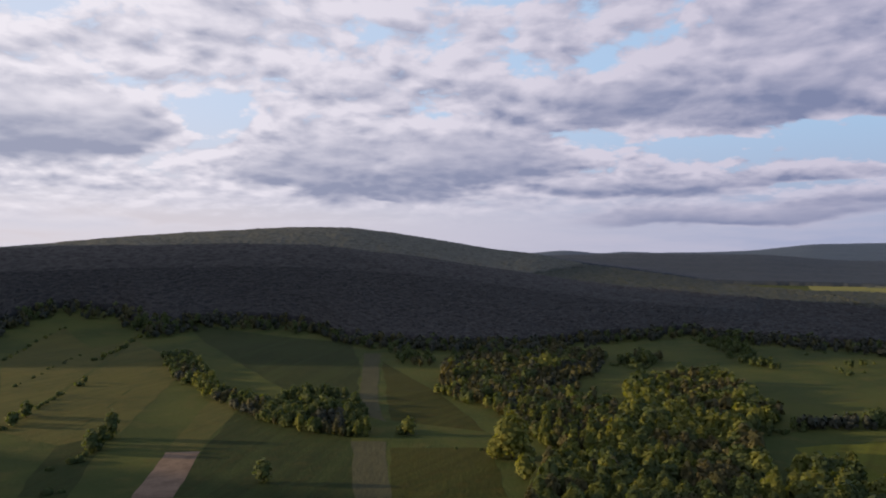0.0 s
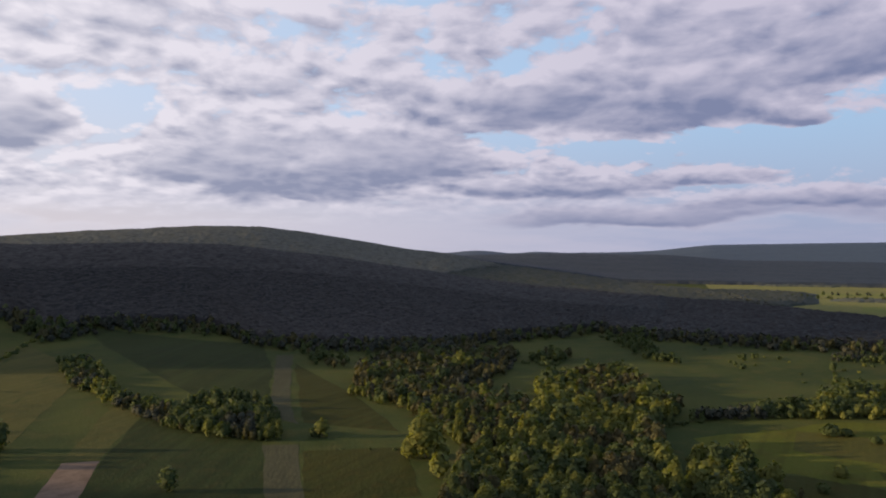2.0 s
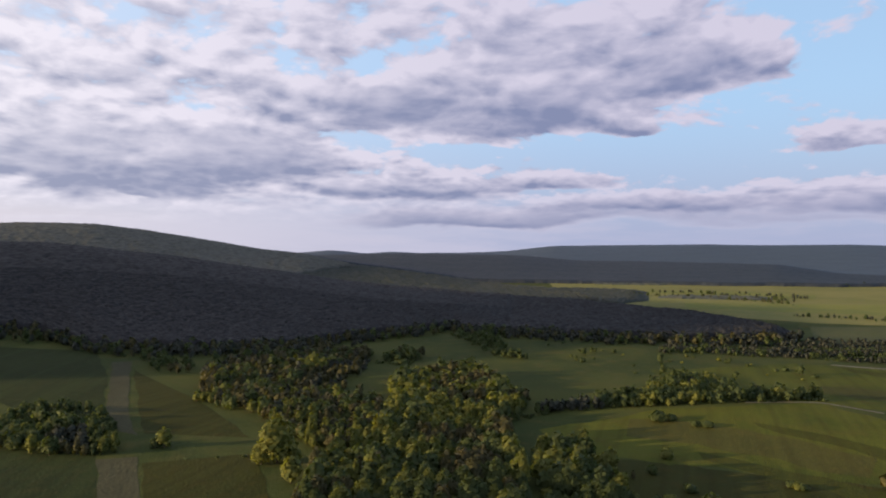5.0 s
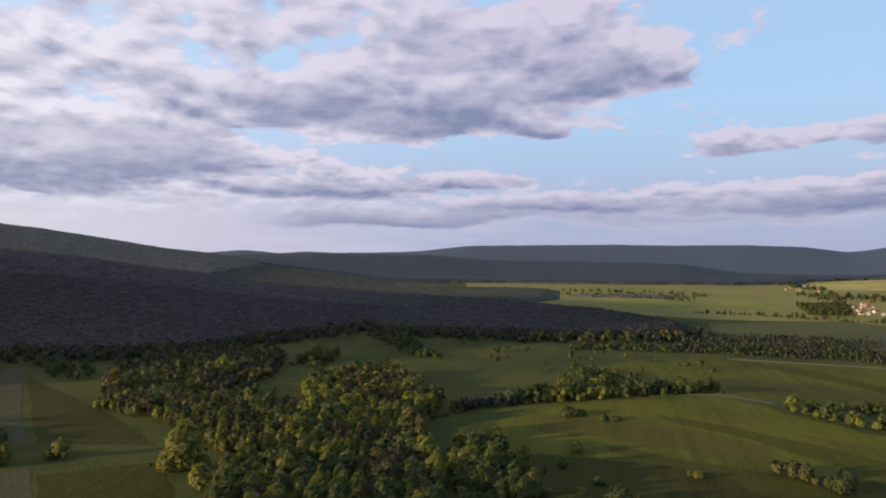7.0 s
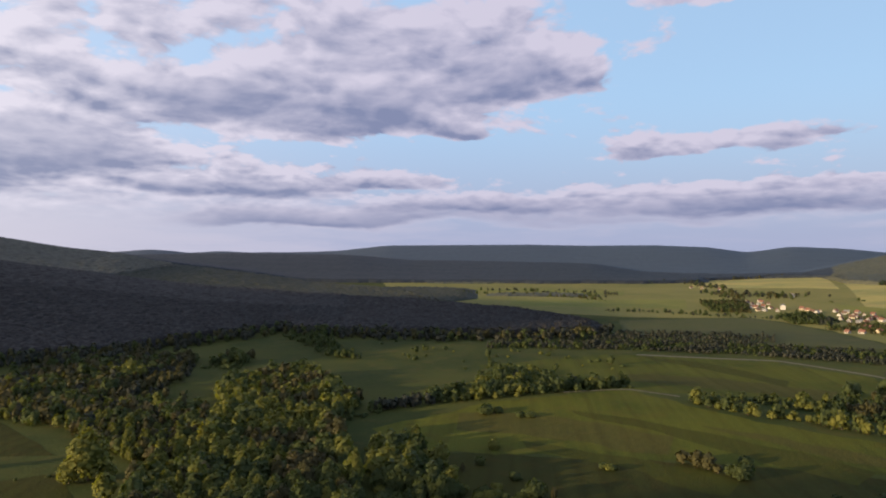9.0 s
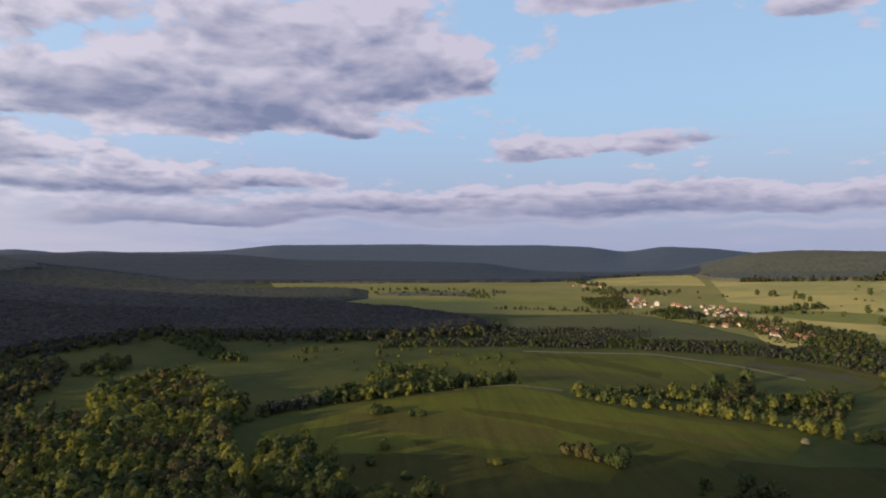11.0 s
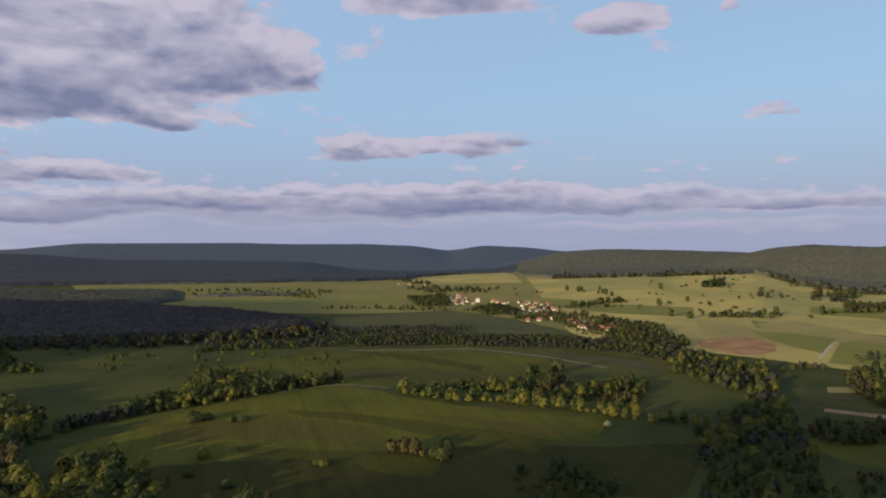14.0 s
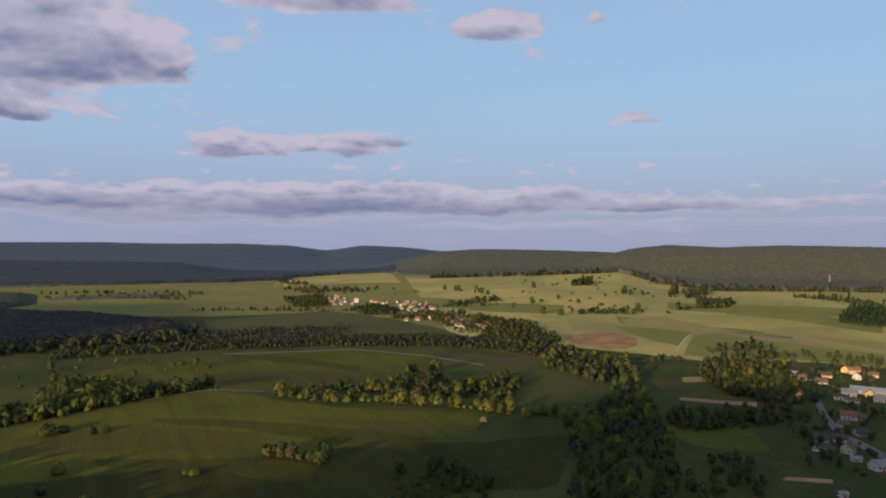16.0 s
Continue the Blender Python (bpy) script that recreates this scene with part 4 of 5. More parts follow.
# the dark stream belt
grove(((653, 199), (707, 157), (718, 131), (556, 84), (404, 49), (332, 28), (277, 14), (251, 68), (306, 80), (381, 97), (442, 123), (502, 111), (567, 112)), 10, ("green", "shade", "green", "green", "broad", "bush"), "trees along the stream", 56, 0.62)
grove(((481, 62), (530, 12), (556, -13), (517, -19), (484, 8), (453, 52)), 6.5, ("green", "brown", "bush"), "trees behind the village gardens", 57, 0.55)
grove(((412, 32), (388, 6), (298, -7), (284, 20)), 9, ("bush", "green", "brown"), "trees behind the village gardens", 58, 0.5)
hedge(((713, 61), (766, 33), (813, -8)), 5, ("spruce", "green", "brown"), "row of trees above the village", 59, 0.75, 4)
grove(((640, 55), (707, 31), (747, -12), (626, -18), (561, -6), (581, 29)), 6.5, ("green", "broad", "green", "brown"), "trees beside the village", 60, 0.6)
hedge(((784, -18), (770, -57), (771, -97)), 7, ("green", "bush", "olive_bush"), "row of trees above the village", 61, 0.6, 3)
hedge(((626, -18), (590, -43), (557, -70)), 11, ("green", "bush", "spruce"), "garden trees of the village", 62, 0.5, 6, 0.2)
hedge(((491, -18), (435, -21), (394, -50)), 11, ("green", "bush", "bush"), "garden trees of the village", 63, 0.42, 5, 0.2)
grove(((305, 168), (324, 152), (313, 123), (250, 89), (230, 131)), 9, ("bush", "green", "bush"), "bushes at the foot of the pasture", 64, 0.6)
hedge(((683, 208), (657, 172), (658, 146)), 8, ("broad", "green"), "trees along the stream", 65, 0.7, 4)
# far copses in the valley
grove(((1703, 447), (1810, 445), (1809, 415), (1704, 394)), 12, ("green", "spruce"), "small copse on the slope", 71, 1.0)
hedge(((1203, 306), (1222, 261), (1241, 212)), 6, ("green", "bush"), "hedge on the valley slope", 72, 0.8, 4)
hedge(((1349, 154), (1421, 121), (1563, 68)), 6, ("green", "bush"), "hedge on the valley slope", 73, 0.8, 6)
hedge(((1627, 210), (1939, 166), (2076, 90)), 26, ("green", "brown"), "hedge on the valley slope", 74, 1.3, 6)
grove(((1227, -94), (1167, -147), (1470, -186), (1523, -140)), 7.5, ("spruce",), "young spruce plantation", 75, 0.6)
hedge(((1796, -53), (1684, -124), (1570, -198)), 7, ("green", "spruce", "bush"), "hedge on the valley slope", 76, 0.8, 8)
hedge(((994, 967), (1055, 845), (1082, 747)), 6, ("green", "bush"), "hedge on the valley floor", 77, 0.6, 10, 0.3)
hedge(((1055, 1585), (1154, 1405), (1203, 1171)), 5, ("green", "bush", "brown"), "hedge on the valley floor", 78, 0.6, 10, 0.2)
grove(((1292, 1002), (1379, 952), (1133, 769), (1104, 828)), 8, ("green", "brown"), "trees round the far village", 79, 0.6)
grove(((1106, 701), (1183, 675), (1062, 585), (1017, 623)), 8, ("green",), "trees round the far village", 80, 0.55)
grove(((1000, 571), (1084, 555), (1130, 497), (1048, 383), (920, 302), (870, 325), (866, 381), (998, 483)), 8.5, ("green", "brown", "bush"), "trees round the far village", 81, 0.5)
hedge(((1255, 573), (1372, 502)), 6, ("bush", "green"), "hedge on the valley slope", 82, 0.7, 4)

hedge(((1169, 1636), (1270, 1602), (1259, 1427), (1267, 1250)), 7, ("shade", "green", "bush"), "hedge on the valley floor", 86, 0.65, 9, 0.15)
hedge(((1356, 1558), (1355, 1299)), 7, ("shade", "bush"), "hedge on the valley floor", 87, 0.7, 10, 0.3)
hedge(((969, 956), (1043, 889), (1054, 743), (1086, 598), (1184, 579), (1275, 479)), 4.5, ("shade", "green", "bush"), "hedge before the far village", 88, 0.5, 6, 0.15)
hedge(((1630, 1226), (1458, 1028), (1586, 1045), (1476, 907), (1580, 937)), 6, ("shade", "green", "brown"), "trees round the far village", 89, 0.75, 22, 0.1)
hedge(((1899, 1717), (2127, 1704), (1805, 1314)), 8, ("shade", "green"), "hedge at the valley's end", 90, 0.9, 16, 0.2)
hedge(((2379, 1677), (2588, 1648), (2832, 1590)), 9, ("shade", "brown"), "hedge at the valley's end", 91, 1.0, 14, 0.2)
hedge(((1457, 802), (1605, 723), (1514, 568)), 16, ("bush", "green"), "bushes scattered over the valley slope", 92, 0.9, 18, 0.3)
grove(((846, 341), (977, 376), (1042, 345), (824, 230), (755, 214), (738, 251)), 8.5, ("shade", "green", "brown"), "trees below the far village", 93, 0.6)
grove(((1074, 660), (1164, 703), (1131, 623), (1037, 571)), 8.5, ("shade", "green"), "trees round the far village", 94, 0.55)

# hedges, copses and gardens seen on the sunlit slope
hedge(((2086, 679), (2409, 658), (2603, 560), (2613, 499)), 9, ("shade", "green"), "hedge on the valley slope", 101, 0.9, 10, 0.15)
hedge(((1206, 304), (1243, 252), (1295, 217)), 4, ("shade", "green", "bush"), "hedge on the valley slope", 102, 0.75, 9)
grove(((1564, 142), (1616, 72), (1443, 72), (1394, 121)), 9, ("shade", "green", "brown"), "small copse on the slope", 103, 0.75)
hedge(((1614, 203), (1630, 162), (1902, 155)), 6, ("shade", "green"), "hedge on the valley slope", 104, 0.8, 10)
hedge(((1791, -53), (1689, -139), (1561, -192)), 4.5, ("shade", "bush", "brown"), "hedge on the valley slope", 105, 0.8, 8)
hedge(((1474, 317), (1538, 282), (1624, 247)), 11, ("shade", "bush"), "bushes scattered over the valley slope", 106, 0.8, 8, 0.2)
hedge(((1234, 563), (1317, 537), (1366, 500)), 5, ("shade", "green"), "hedge on the valley slope", 107, 0.7, 7)
hedge(((816, 56), (863, 25), (852, -7)), 3.2, ("brown", "spruce", "shade"), "row of trees above the village", 108, 0.62, 4)
hedge(((818, -7), (838, -42), (841, -82), (811, -100)), 4.5, ("shade", "green", "brown"), "row of trees above the village", 109, 0.5, 5)
grove(((701, 62), (776, 38), (747, 6), (674, 3), (630, 31), (636, 54)), 7, ("shade", "green", "brown", "shade"), "trees beside the village", 110, 0.55)
hedge(((716, 114), (740, 96), (759, 84)), 5, ("shade", "green"), "trees below the climbing track", 111, 0.5, 5)
hedge(((690, 209), (743, 194), (699, 150), (641, 117)), 3.6, ("broad", "green", "broad"), "trees along the stream", 112, 0.55, 7)
# gardens between the houses
grove(((611, 14), (684, -16), (792, -100), (557, -70), (431, -54), (395, -19), (473, -11)), 13, ("shade", "bush", "green", "bush", "shade"), "garden trees of the village", 113, 0.42)
hedge(((678, -2), (723, -40), (770, -97)), 5, ("shade", "bush"), "garden trees of the village", 114, 0.42, 3, 0.1)
hedge(((589, 14), (570, -13), (583, -28)), 4, ("shade", "green", "brown"), "trees behind the village gardens", 115, 0.5, 4)
hedge(((499, 43), (499, 11), (522, -19)), 5, ("shade", "green", "bush"), "trees behind the village gardens", 116, 0.45, 5, 0.1)


rng = np.random.default_rng(84)
BACK_CORNERS = ((283, 606), (473, 432), (528, 498), (390, 779))
for k in range(40):
    u, v = rng.uniform(), rng.uniform()
    a, b, c, d = (np.array(corner, float) for corner in BACK_CORNERS)
    x, y = (a * (1 - u) + b * u) * (1 - v) + (d * (1 - u) + c * u) * v
    plant(("bush", "olive_bush", "bush", "green")[k % 4], x, y, rng, "bushes scattered on the back meadow", 0.6)
SLOPE_CORNERS = ((1113, 418), (1251, 152), (2115, 304), (1862, 632))
for k in range(46):
    u, v = rng.uniform(), rng.uniform()
    a, b, c, d = (np.array(corner, float) for corner in SLOPE_CORNERS)
    x, y = (a * (1 - u) + b * u) * (1 - v) + (d * (1 - u) + c * u) * v
    plant(("bush", "green", "bush", "olive_bush")[k % 4], x, y, rng, "bushes scattered over the valley slope", 1.0)
# the uneven front of the hill wood
HILL_EDGE_WEST = ((-32.2, 1071), (-30.2, 1136), (-28.4, 1153), (-25.1, 1119), (-22.4, 1003), (-20.0, 1048), (-15.0, 1052), (-11.1, 1020), (-7.5, 902), (-2.0, 839))
HILL_EDGE_EAST = ((-2.0, 839), (5.3, 829), (9.8, 888), (14.2, 933), (19.7, 1019)) + ((21.8, 961), (30.9, 914), (37.7, 916), (42.0, 948), (45.7, 1000))
rng = np.random.default_rng(83)
edge_az, edge_r = np.array(HILL_EDGE_WEST + HILL_EDGE_EAST[1:]).T
for k in range(1100):
    az = rng.uniform(edge_az.min(), edge_az.max())
    r = np.interp(az, edge_az, edge_r) + rng.triangular(-70, 0, 22)
    plant(("shade", "brown", "shade", "green", "shade", "shade", "brown")[k % 7], r * math.sin(radians(az)), r * math.cos(radians(az)), rng, "trees at the front of the hill wood", 0.8)

# scattered bushes below the middle wood
for spot, kind, size in ((((156, 305),), "olive_bush", 1.2), (((182, 336),), "bush", 1.0), (((208, 360),), "broad", 0.75), (((185, 303),), "olive_bush", 0.9), (((194, 289),), "russet", 0.45),
                         (((208, 294),), "bush", 0.8), (((208, 265),), "bush", 1.2), (((200, 241),), "bush", 1.4), (((205, 234),), "brown", 0.5), (((236, 320),), "olive_bush", 0.7),
                         (((258, 253),), "olive_bush", 0.6), (((186, 291),), "bush", 0.7), (((196, 314),), "bush", 0.8), (((192, 258),), "olive_bush", 0.8), (((172, 307),), "green", 0.5)):
    plant(kind, *spot[0], np.random.default_rng(int(spot[0][0] * 11 + spot[0][1])), "bushes on the sunny pasture", size)
# single trees along the edges of the eastern woods
rng = np.random.default_rng(85)
for first, last, line, many in ((64.0, 78.0, ((62, 2400), (64, 2270), (70, 2265), (78, 2300)), 150), (80.0, 99.0, ((79, 2400), (80.5, 2300), (85.5, 1980), (91, 2000), (100, 2020)), 210)):
    line_az, line_r = np.array(line).T
    for k in range(many):
        az = rng.uniform(first, last)
        r = np.interp(az, line_az, line_r) - abs(rng.normal(2, 14)) + 4
        plant(("shade", "spruce", "green", "shade", "brown")[k % 5], r * math.sin(radians(az)), r * math.cos(radians(az)), rng, "trees at the edge of the eastern woods", 0.95)



# ---- woods too dense to count ----
def scatter(i, j, salt):
    """A number from 0 to 1 for each cell of a lattice, always the same for the same cell."""
    v = np.sin(i * 127.1 + j * 311.7 + salt * 74.7) * 43758.5453
    return v - np.floor(v)


def crown_tops(x, y, size, seed):
    """Rounded crowns side by side, each of its own height and width: 0 in the gaps between them, about 1 on the tallest."""
    ci, cj = np.floor(x / size), np.floor(y / size)
    top = np.zeros(x.shape)
    for di in (-1, 0, 1):
        for dj in (-1, 0, 1):
            i, j = ci + di, cj + dj
            cx, cy = (i + scatter(i, j, seed)) * size, (j + scatter(i, j, seed + 1)) * size
            wide = size * (0.55 + 0.45 * scatter(i, j, seed + 2))
            high = 0.55 + 0.45 * scatter(i, j, seed + 3)
            top = np.maximum(top, high * np.sqrt(np.clip(1 - ((x - cx) ** 2 + (y - cy) ** 2) / wide ** 2, 0, 1)))
    return top


def wood(name, label, edge, far_line, gap, mat, seed, tall=12.0, crown=9.0, deep=0.55):
    """The canopy of a wood between two lines given by heading and distance: crown beside crown, down to the ground at its front."""
    rng = np.random.default_rng(seed)
    az_a, r_a = np.array(edge).T
    az_b, r_b = np.array(far_line).T
    first, last = max(az_a.min(), az_b.min()), min(az_a.max(), az_b.max())
    middle = (np.mean(r_a) + np.mean(r_b)) / 2
    cols = int(math.radians(last - first) * middle / gap) + 2
    az = np.linspace(first, last, cols)
    near, far = np.interp(az, az_a, r_a), np.maximum(np.interp(az, az_b, r_b), np.interp(az, az_a, r_a) + 4)
    smooth = max(5, int(28 / gap) | 1)
    near = near + np.minimum(1, (far - near) / 100) * np.convolve(rng.normal(0, 9 * math.sqrt(smooth) / 3, cols + smooth - 1), np.ones(smooth) / smooth, mode="valid")
    rows = int(np.max(far - near) / gap) + 3
    u = np.concatenate([[0.0], np.linspace(0.0, 1.0, rows)])[:, None]
    r = near + (far - near) * u + rng.uniform(-0.25, 0.25, (rows + 1, cols)) * gap
    a = np.radians(az + rng.uniform(-0.25, 0.25, (rows + 1, cols)) * (last - first) / cols)
    r[:3] = (near + (far - near) * u)[:3] + rng.normal(0, 1.0, cols)
    a[:3] = np.radians(az)
    r[0] = r[1] - 2.0
    x, y = r * np.sin(a), r * np.cos(a)
    crowns = crown_tops(x, y, crown, seed)
    # taller and lower stands
    stand = 0.12 * np.sin(x / 57 + seed) * np.sin(y / 71) * np.sin((x + y) / 33)
    rise = np.minimum(1, np.arange(rows + 1) / max(3.0, 9.0 / gap))[:, None]
    sides = np.minimum(1, np.minimum(np.arange(cols), np.arange(cols)[::-1]) * gap / 40)
    z = land(x, y) - 0.5 + tall * rise * sides * (1.05 - deep + deep * crowns + stand)
    z[0] = land(x[0], y[0]) - 1
    return tagged(sheet(name, x, y, z, rows + 1, cols, mat), label, "forest", kind="stuff")


# hillside in the shade-darkened leaves, summit in the sun-lightened ones
wood("forest", "budding wood covering the lower hillside, darkened for shade", ((-42, 1200),) + HILL_EDGE_WEST + HILL_EDGE_EAST[1:], ((-42, 1330), (20, 1330)) + ((24.5, 1651), (29.1, 1560), (34.9, 1359), (39.9, 1233), (43.8, 1135), (46.1, 1056)), 3.3, LEAF_HILL_SHADED, 91, 12, 6, 0.6)
wood("forest", "brown grey wood high on the broad hill, darkened for shade", ((-42, 1320), (24, 1320), (25.5, 1500)), ((-42, 1860), (10, 1860), (26, 1700)), 4.6, LEAF_HILL_SHADED, 92, 12, 8, 0.5)
wood("forest", "wood on the rounded summit of the broad hill", ((-42, 1850), (5, 1850), (12, 2450)), ((-42, 2760), (3, 2760), (9, 2700), (12, 2480)), 6.0, LEAF_HILL_LIT, 93, 13, 11, 0.5)
wood("forest", "scrubby woods on the valley floor", ((4, 1900), (10, 1840), (18, 1600), (21, 1320), (27, 1320), (31, 1240), (33, 1200)), ((4, 2000), (8, 2400), (13, 2700), (22, 2450), (26, 2200), (29, 1950), (31, 1650), (33, 1400)), 5.5, LEAF_SHADED, 94, 9, 10, 0.8)
wood("forest", "brownish scrub between the valley meadows", ((23.4, 1588), (29.6, 1528), (32.8, 1526), (35.2, 1690)), ((23.4, 2044), (29.6, 2160), (32.8, 2106), (35.2, 2020)), 4, LEAF_SHADED, 99, 8, 10, 0.9)
wood("forest", "thin scrub between the valley meadows", ((35.5, 1770), (38.1, 1766), (44.1, 1797)), ((35.5, 1846), (38.1, 1890), (44.1, 1901)), 4, LEAF_EAST, 100, 6, 9, 0.9)
wood("forest", "dull meadow scrub at the foot of the blue ridge", ((30.9, 2464), (35.5, 2455), (38.1, 2498)), ((30.9, 2616), (35.5, 2614), (38.1, 2587)), 5, LEAF_EAST, 101, 7, 12, 0.9)
wood("forest", "wooded ridge behind the valley tinted blue for haze", ((2, 2700), (10, 2560), (24, 2500), (41, 2480), (48, 2550), (53, 2700)), ((2, 3380), (53, 3380)), 8.0, LEAF_MID_HAZE, 95, 13, 10, 0.22)
wood("forest", "wood closing the end of the valley tinted blue for haze", ((50, 2750), (56, 3000), (60, 3000), (62, 2900)), ((50, 3450), (62, 3500)), 6.5, LEAF_MID_HAZE, 102, 12, 11, 0.25)
wood("forest", "distant wooded mountain ridge tinted blue for haze", ((-2, 3450), (60, 3400), (70, 3700)), ((-2, 4600), (70, 4600)), 11, LEAF_FAR_HAZE, 96, 14, 14, 0.2)
wood("forest", "grey green wooded hill beyond the meadows", ((60.5, 2900), (62, 2400), (64, 2270), (70, 2265), (78, 2300), (84, 2900)), ((60.5, 3650), (84, 3650)), 7.0, LEAF_EAST, 97, 14, 11, 0.5)
wood("forest", "dark mixed wood above the sunlit slope", ((75, 2650), (79, 2400), (80.5, 2300), (85.5, 1980), (91, 2000), (100, 2020), (112, 2050)), ((75, 3080), (112, 3080)), 5.4, LEAF_EAST, 98, 14, 9, 0.55)


# ---- houses ----
def solid(name, verts, faces):
    mesh = bpy.data.meshes.new(name)
    mesh.from_pydata(verts, [], faces)
    return mesh


BOX_FACES = [(0, 3, 2, 1), (4, 5, 6, 7), (0, 1, 5, 4), (1, 2, 6, 5), (2, 3, 7, 6), (3, 0, 4, 7)]


def box(name, x0, x1, y0, y1, z0, z1):
    return solid(name, [(x0, y0, z0), (x1, y0, z0), (x1, y1, z0), (x0, y1, z0), (x0, y0, z1), (x1, y0, z1), (x1, y1, z1), (x0, y1, z1)], BOX_FACES)


def slab(name, a, b, c, d, thick):
    """A roof slope with thickness, through four corners."""
    low = [tuple(Vector(p) - Vector((0, 0, thick))) for p in (a, b, c, d)]
    return solid(name, low + [a, b, c, d], BOX_FACES)


BUILT = []


def house(x, y, turn, long, wide, walls, rise, wall_mat, roof_mat, label, group, detail=True, category="house"):
    """A gabled house: ridge along its length, eaves that stand out, chimney, windows with frames, a door."""
    ob = new(category)
    ob.matrix_basis = pose(x, y, float(land(x, y)) - 0.1, 0, 0, turn)
    BUILT.append((x, y, 0.6 * long + 2.0))
    l, w = long / 2, wide / 2
    body = solid("wall", [(-l, -w, -1), (l, -w, -1), (l, w, -1), (-l, w, -1), (-l, -w, walls), (l, -w, walls), (l, w, walls), (-l, w, walls), (-l, 0, walls + rise), (l, 0, walls + rise)],
                 [(0, 3, 2, 1), (0, 1, 5, 4), (2, 3, 7, 6), (1, 2, 6, 9, 5), (3, 0, 4, 8, 7), (4, 5, 9, 8), (6, 7, 8, 9)])
    part("wall", body, wall_mat, ob)
    e, o = 0.45, 0.5
    drop = rise * e / w
    for s in (-1, 1):
        corners = [(-l - o, s * (w + e), walls - drop + 0.14), (l + o, s * (w + e), walls - drop + 0.14), (l + o, 0, walls + rise + 0.14), (-l - o, 0, walls + rise + 0.14)]
        part("roof", slab("roof", *(corners if s < 0 else corners[::-1]), 0.12), roof_mat, ob)
    part("chimney", box("chimney", l * 0.3, l * 0.3 + 0.6, 0.3, 0.9, walls + rise * 0.5, walls + rise + 0.8), BRICK_RED, ob)
    storeys = 2 if walls > 4.5 else 1
    for floor in range(storeys):
        z = 1.0 + floor * 2.8
        for s in (-1, 1):
            for k in range(max(2, int(long / 3.2))):
                wx = -l + (k + 0.5) * long / max(2, int(long / 3.2))
                pane_at(ob, wx, s * w, z, s, False)
            if detail:
                for wy in (-w * 0.45, w * 0.45):
                    pane_at(ob, s * l, wy, z, s, True)
    part("door", box("door", -0.5, 0.5, -w - 0.04, -w + 0.05, 0.0, 2.05), DOOR_WOOD, ob)
    return tagged(ob, label, category, group)


PANES = {}


def pane_at(ob, x, y, z, side, on_gable):
    """A window: a frame that stands a little proud and the dark glass in it."""
    if on_gable not in PANES:
        PANES[on_gable] = [box("window", *((-0.6, 0.6, -0.05, 0.05) if not on_gable else (-0.05, 0.05, -0.6, 0.6)), 0, 1.35),
                           box("pane", *((-0.48, 0.48, -0.07, 0.07) if not on_gable else (-0.07, 0.07, -0.48, 0.48)), 0.12, 1.23)]
    frame_mesh, glass_mesh = PANES[on_gable]
    w = part("window", frame_mesh, FRAME_PAINT, ob)
    w.location = (x, y, z)
    part("pane", glass_mesh, GLASS, w)


# the near village: spot, heading of the ridge, length, width, wall height, rise of the roof, plaster, roofing, label
WHITE, CREAM, YELLOW, ORANGE, GREY = PLASTER
BROWN, RED, SHEET, DARK, BLUE = ROOFING
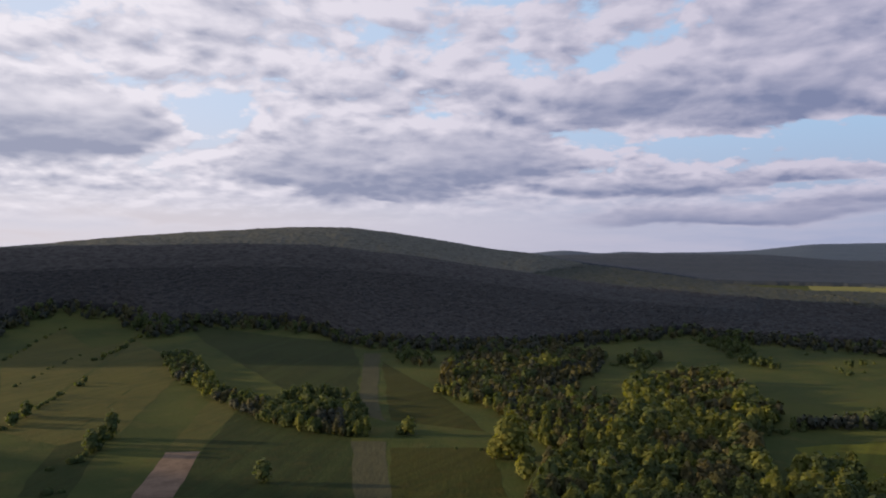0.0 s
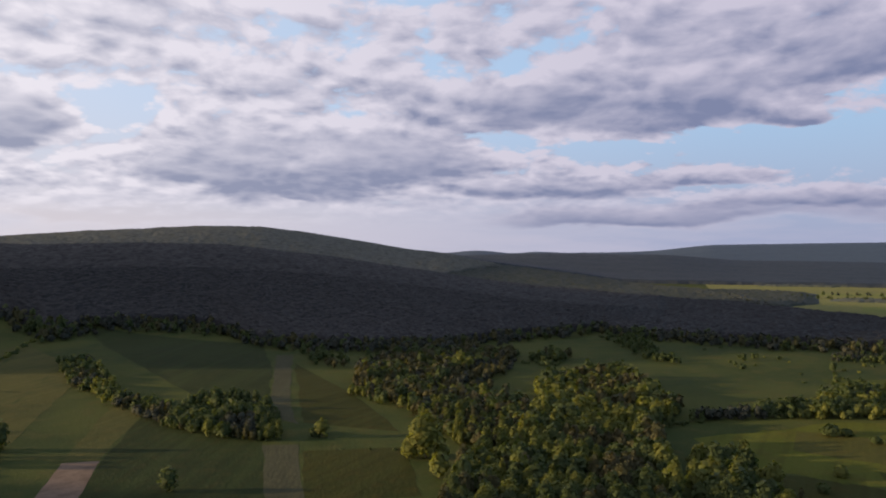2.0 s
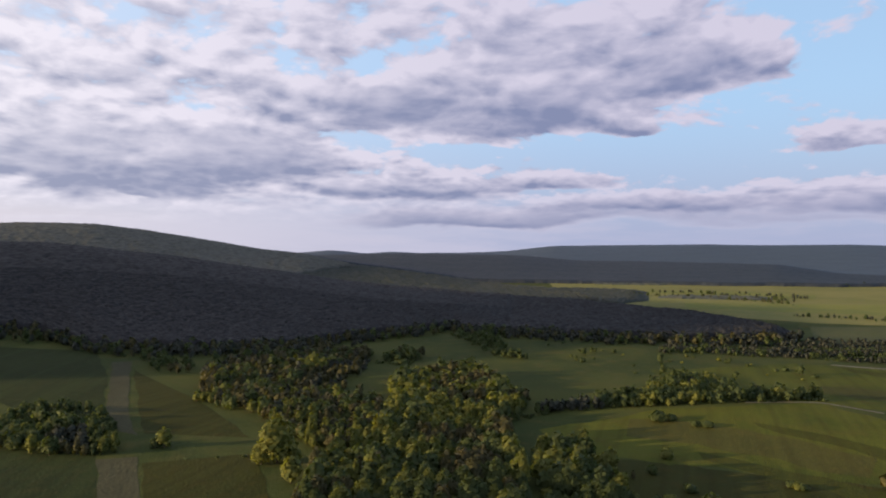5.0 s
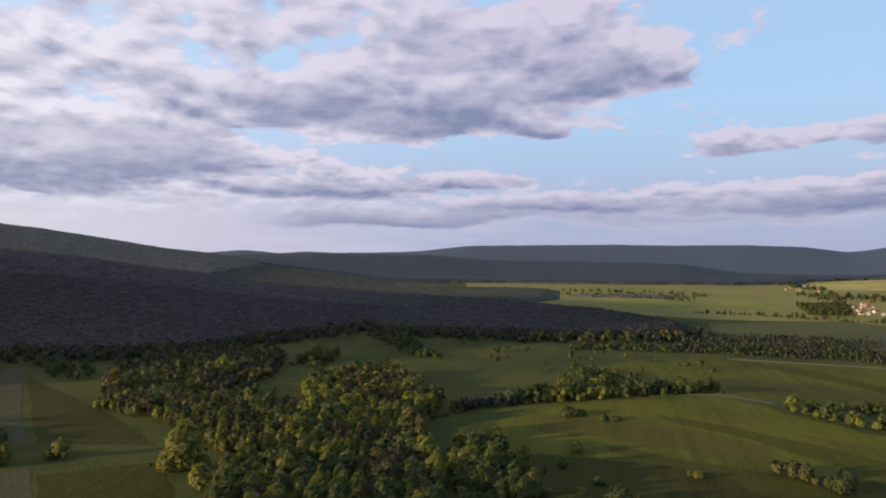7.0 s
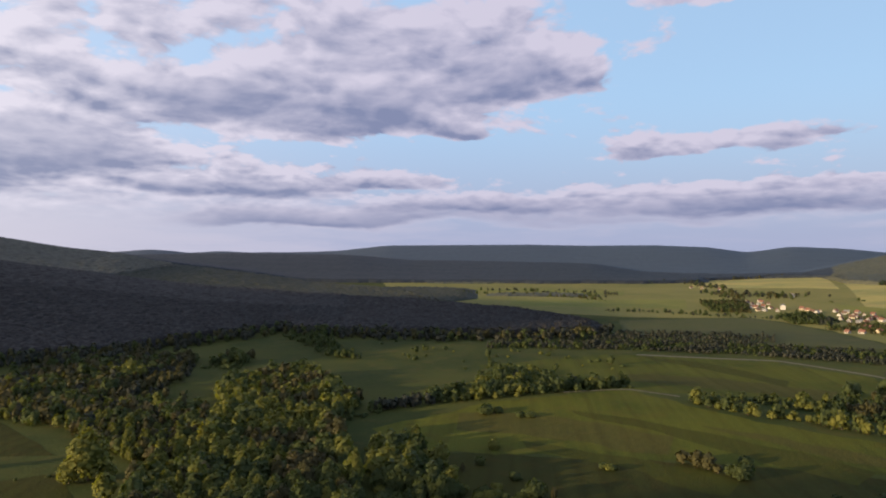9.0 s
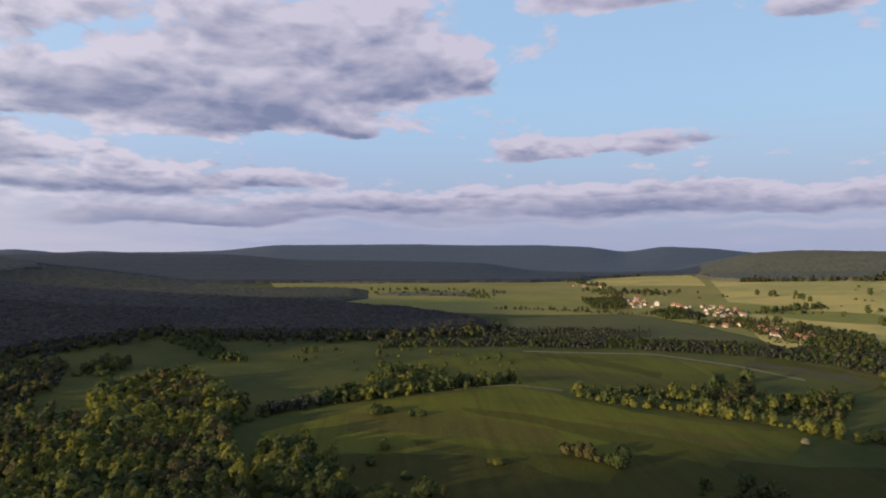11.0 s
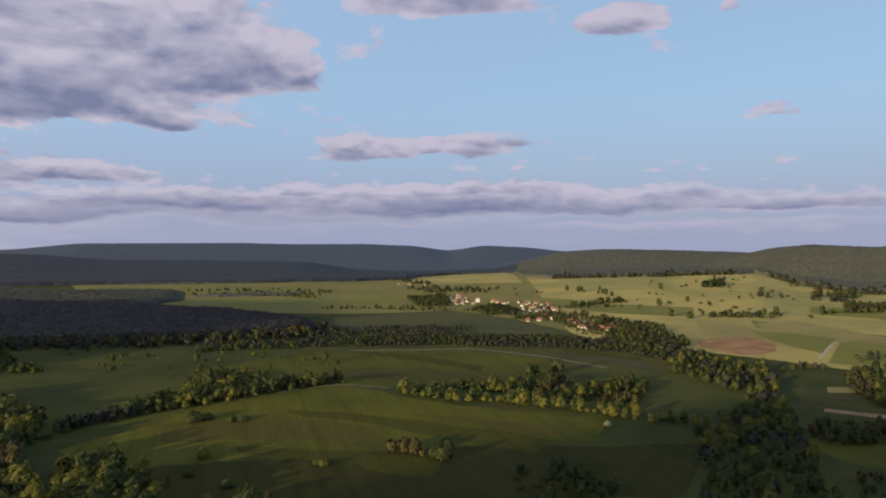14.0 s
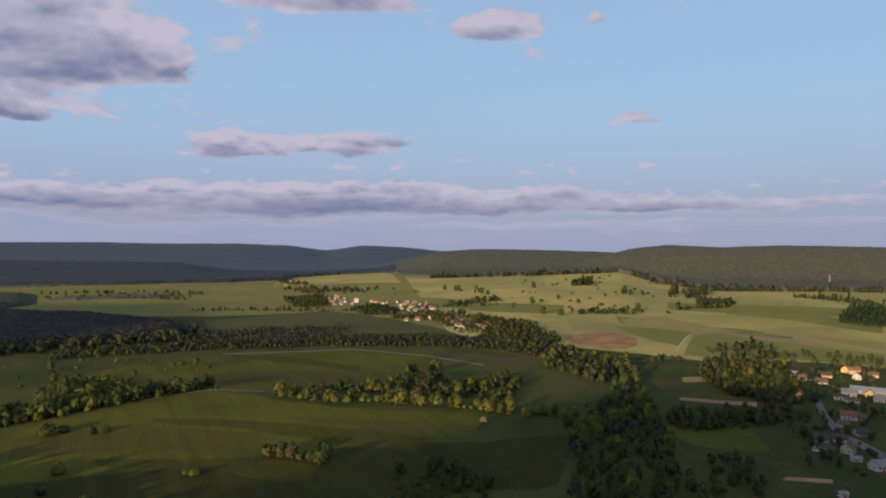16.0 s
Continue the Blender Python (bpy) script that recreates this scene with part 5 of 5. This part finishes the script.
NEAR_VILLAGE = (
    (((593, -20),), 10, 9, 8, 4.2, 3.2, ORANGE, BROWN, "orange plastered house with a brown tiled roof"),
    (((673, -24),), 80, 8, 8, 3.4, 3.0, YELLOW, BROWN, "bright yellow gabled house"),
    (((698, -16),), 95, 13, 7, 2.8, 2.0, WHITE, SHEET, "long low white shed with a grey roof"),
    (((698, -3),), 60, 9, 7, 3.2, 2.6, WHITE, SHEET, "white house with a pale sheet roof"),
    (((661, 8),), 80, 11, 8, 2.6, 2.2, GREY, SHEET, "grey barn with a pale sheet roof"),
    (((663, -38),), 85, 12, 9, 3.0, 3.2, GREY, BROWN, "low grey house under a brown roof"),
    (((698, -44),), 80, 10, 9, 3.2, 3.0, ORANGE, DARK, "orange house with a dark roof"),
    (((737, -62),), 20, 10, 9, 4.4, 3.4, ORANGE, RED, "orange house with a red tiled roof"),
    (((730, -68),), 80, 13, 9, 4.8, 3.4, CREAM, RED, "large cream house with a red tiled roof"),
    (((698, -67),), 10, 10, 9, 4.4, 3.6, WHITE, RED, "white gabled house with a red roof"),
    (((632, -68),), 98, 34, 12, 4.4, 3.0, WHITE, BLUE, "long white hall with a blue grey sheet roof"),
    (((621, -68),), 5, 8, 9, 4.0, 3.4, YELLOW, SHEET, "yellow gabled wing of the long hall"),
    (((618, -54),), 95, 14, 10, 4.4, 3.0, WHITE, SHEET, "white building with a grey sheet roof"),
    (((600, -47),), 95, 13, 8, 3.6, 1.8, WHITE, DARK, "long white outbuilding with a dark roof"),
    (((593, -54),), 95, 13, 7, 3.0, 1.6, WHITE, BROWN, "low white outbuilding with a brown roof"),
    (((604, -72),), 90, 10, 8, 4.0, 2.6, WHITE, SHEET, "small white house by the road"),
    (((533, -46),), 90, 13, 10, 4.2, 3.0, WHITE, RED, "white house with a faded red roof"),
    (((533, -52),), 90, 11, 9, 3.0, 3.0, GREY, BROWN, "grey barn with a worn brown roof"),
    (((509, -41),), 80, 9, 8, 2.8, 2.6, GREY, BROWN, "small grey barn with a brown roof"),
    (((487, -49),), 70, 10, 9, 3.0, 3.0, GREY, DARK, "grey house under a dark hipped looking roof"),
    (((462, -27),), 95, 10, 8, 2.8, 2.8, WHITE, DARK, "small white cottage with a dark roof"),
    (((465, -36),), 95, 10, 8, 3.2, 2.8, WHITE, DARK, "white cottage with a dark roof"),
    (((439, -38),), 25, 9, 8, 4.6, 3.4, CREAM, BROWN, "tall cream house with a steep gable"),
    (((438, -28),), 90, 9, 8, 2.6, 2.8, GREY, DARK, "weathered barn with a dark purple brown roof"),
    (((438, -23),), 30, 6, 5, 2.4, 1.6, WHITE, DARK, "small white garden shed"),
    (((423, -40),), 80, 7, 5, 2.4, 1.4, WHITE, SHEET, "white shed with a sheet roof"),
    (((411, -49),), 60, 11, 9, 3.4, 3.4, WHITE, SHEET, "white house with a pale grey gabled roof"),
    (((717, -81),), 80, 10, 8, 3.4, 2.8, CREAM, BROWN, "cream house with a brown roof"),
    (((360, -29),), 60, 5, 4, 2.2, 1.2, WHITE, SHEET, "small white garden hut"),
)
for spot, turn, long, wide, walls, rise, wall_mat, roof_mat, label in NEAR_VILLAGE:
    house(*spot[0], -turn, long * 0.7, wide * 0.72, walls * 0.78, rise * 0.78, wall_mat, roof_mat, label, "houses of the near village")

rng = np.random.default_rng(5)
FAR_VILLAGE = ((1385, 918), (1305, 868), (1242, 816), (1174, 782), (1179, 772), (1224, 826), (1324, 859), (1561, 952), (1227, 719), (1213, 702), (1200, 687), (1241, 677), (1222, 653)) + ((1242, 659), (1251, 645), (1157, 595), (1105, 567), (1156, 578), (1172, 613), (1221, 619), (1191, 587), (999, 509), (988, 523), (1027, 500)) + ((978, 436), (928, 408), (973, 415), (993, 432), (911, 360), (941, 363), (1006, 460), (1133, 610), (1341, 918)) + ((1225, 820), (1348, 890), (1222, 788), (1302, 881), (1188, 753), (1242, 739), (1220, 693), (1191, 644), (1112, 586), (1204, 625), (1110, 560), (1238, 613), (1157, 560)) + ((950, 428), (914, 395), (946, 398), (929, 377), (964, 377), (1046, 488), (1057, 531)) + ((1797, 1382), (1884, 1413), (1752, 1288), (1820, 1440))
for k, (x, y) in enumerate(FAR_VILLAGE):
    red = k % 3 == 2 or k > 18
    house(x, y, rng.uniform(0, 180), rng.uniform(6.5, 9.5), rng.uniform(5.5, 7), rng.uniform(2.6, 3.4), rng.uniform(2.6, 3.4), (WHITE, GREY, GREY, CREAM, GREY)[k % 5], RED if red else (BROWN, SHEET, DARK)[k % 3],
          "small pale house with a red tiled roof" if red else "small pale house in the far village", "houses of the far village", False)
school = ((1229, 768),)
house(*school[0], -148, 20, 9, 7.0, 2.5, WHITE, SHEET, "large white two storey village hall", "houses of the far village", False)
barn = ((1526, 931),)
house(*barn[0], -150, 26, 9, 3.5, 2.0, WHITE, SHEET, "long white farm shed at the far village", "houses of the far village", False)

# the lattice mast on the slope
spot = ((2081, -138),)
mast = new("radio_mast")
mast.matrix_basis = pose(*spot[0], float(land(*spot[0])))
for k in range(4):
    a = math.pi / 4 + k * math.pi / 2
    v, q = limb([(2.6 * math.cos(a), 2.6 * math.sin(a), -0.5), (0.5 * math.cos(a), 0.5 * math.sin(a), 40.0)], [0.16, 0.1], 5)
    part("leg", raw_mesh("leg", v, None, q), STEEL, mast)
    b = a + math.pi / 2
    for z in range(2, 40, 5):
        r0, r1 = 2.6 - 2.1 * z / 40, 2.6 - 2.1 * (z + 5) / 40
        v, q = limb([(r0 * math.cos(a), r0 * math.sin(a), z), (r1 * math.cos(b), r1 * math.sin(b), min(40, z + 5))], [0.07, 0.07], 4)
        part("brace", raw_mesh("brace", v, None, q), STEEL, mast)
v, q = limb([(0, 0, 39), (0, 0, 46)], [0.12, 0.08], 6)
part("aerial", raw_mesh("aerial", v, None, q), STEEL, mast)
tagged(mast, "tall grey steel lattice mast on the meadow slope", "mast")

# a blue pool in a garden by the stream
spot = ((346, 31),)
pool = new("swimming_pool")
pool.matrix_basis = pose(*spot[0], float(land(*spot[0])) + 0.1, 0, 0, 8)
part("rim", box("rim", -4.3, 4.3, -2.8, 2.8, -0.8, 0.9), FRAME_PAINT, pool, "white pool rim")
part("cover", box("cover", -4.0, 4.0, -2.5, 2.5, 0.8, 1.0), POOL_WATER, pool, "pale blue pool cover")
tagged(pool, "garden pool with a pale blue cover", "pool")

# ---- all the plants ----
settle(290)
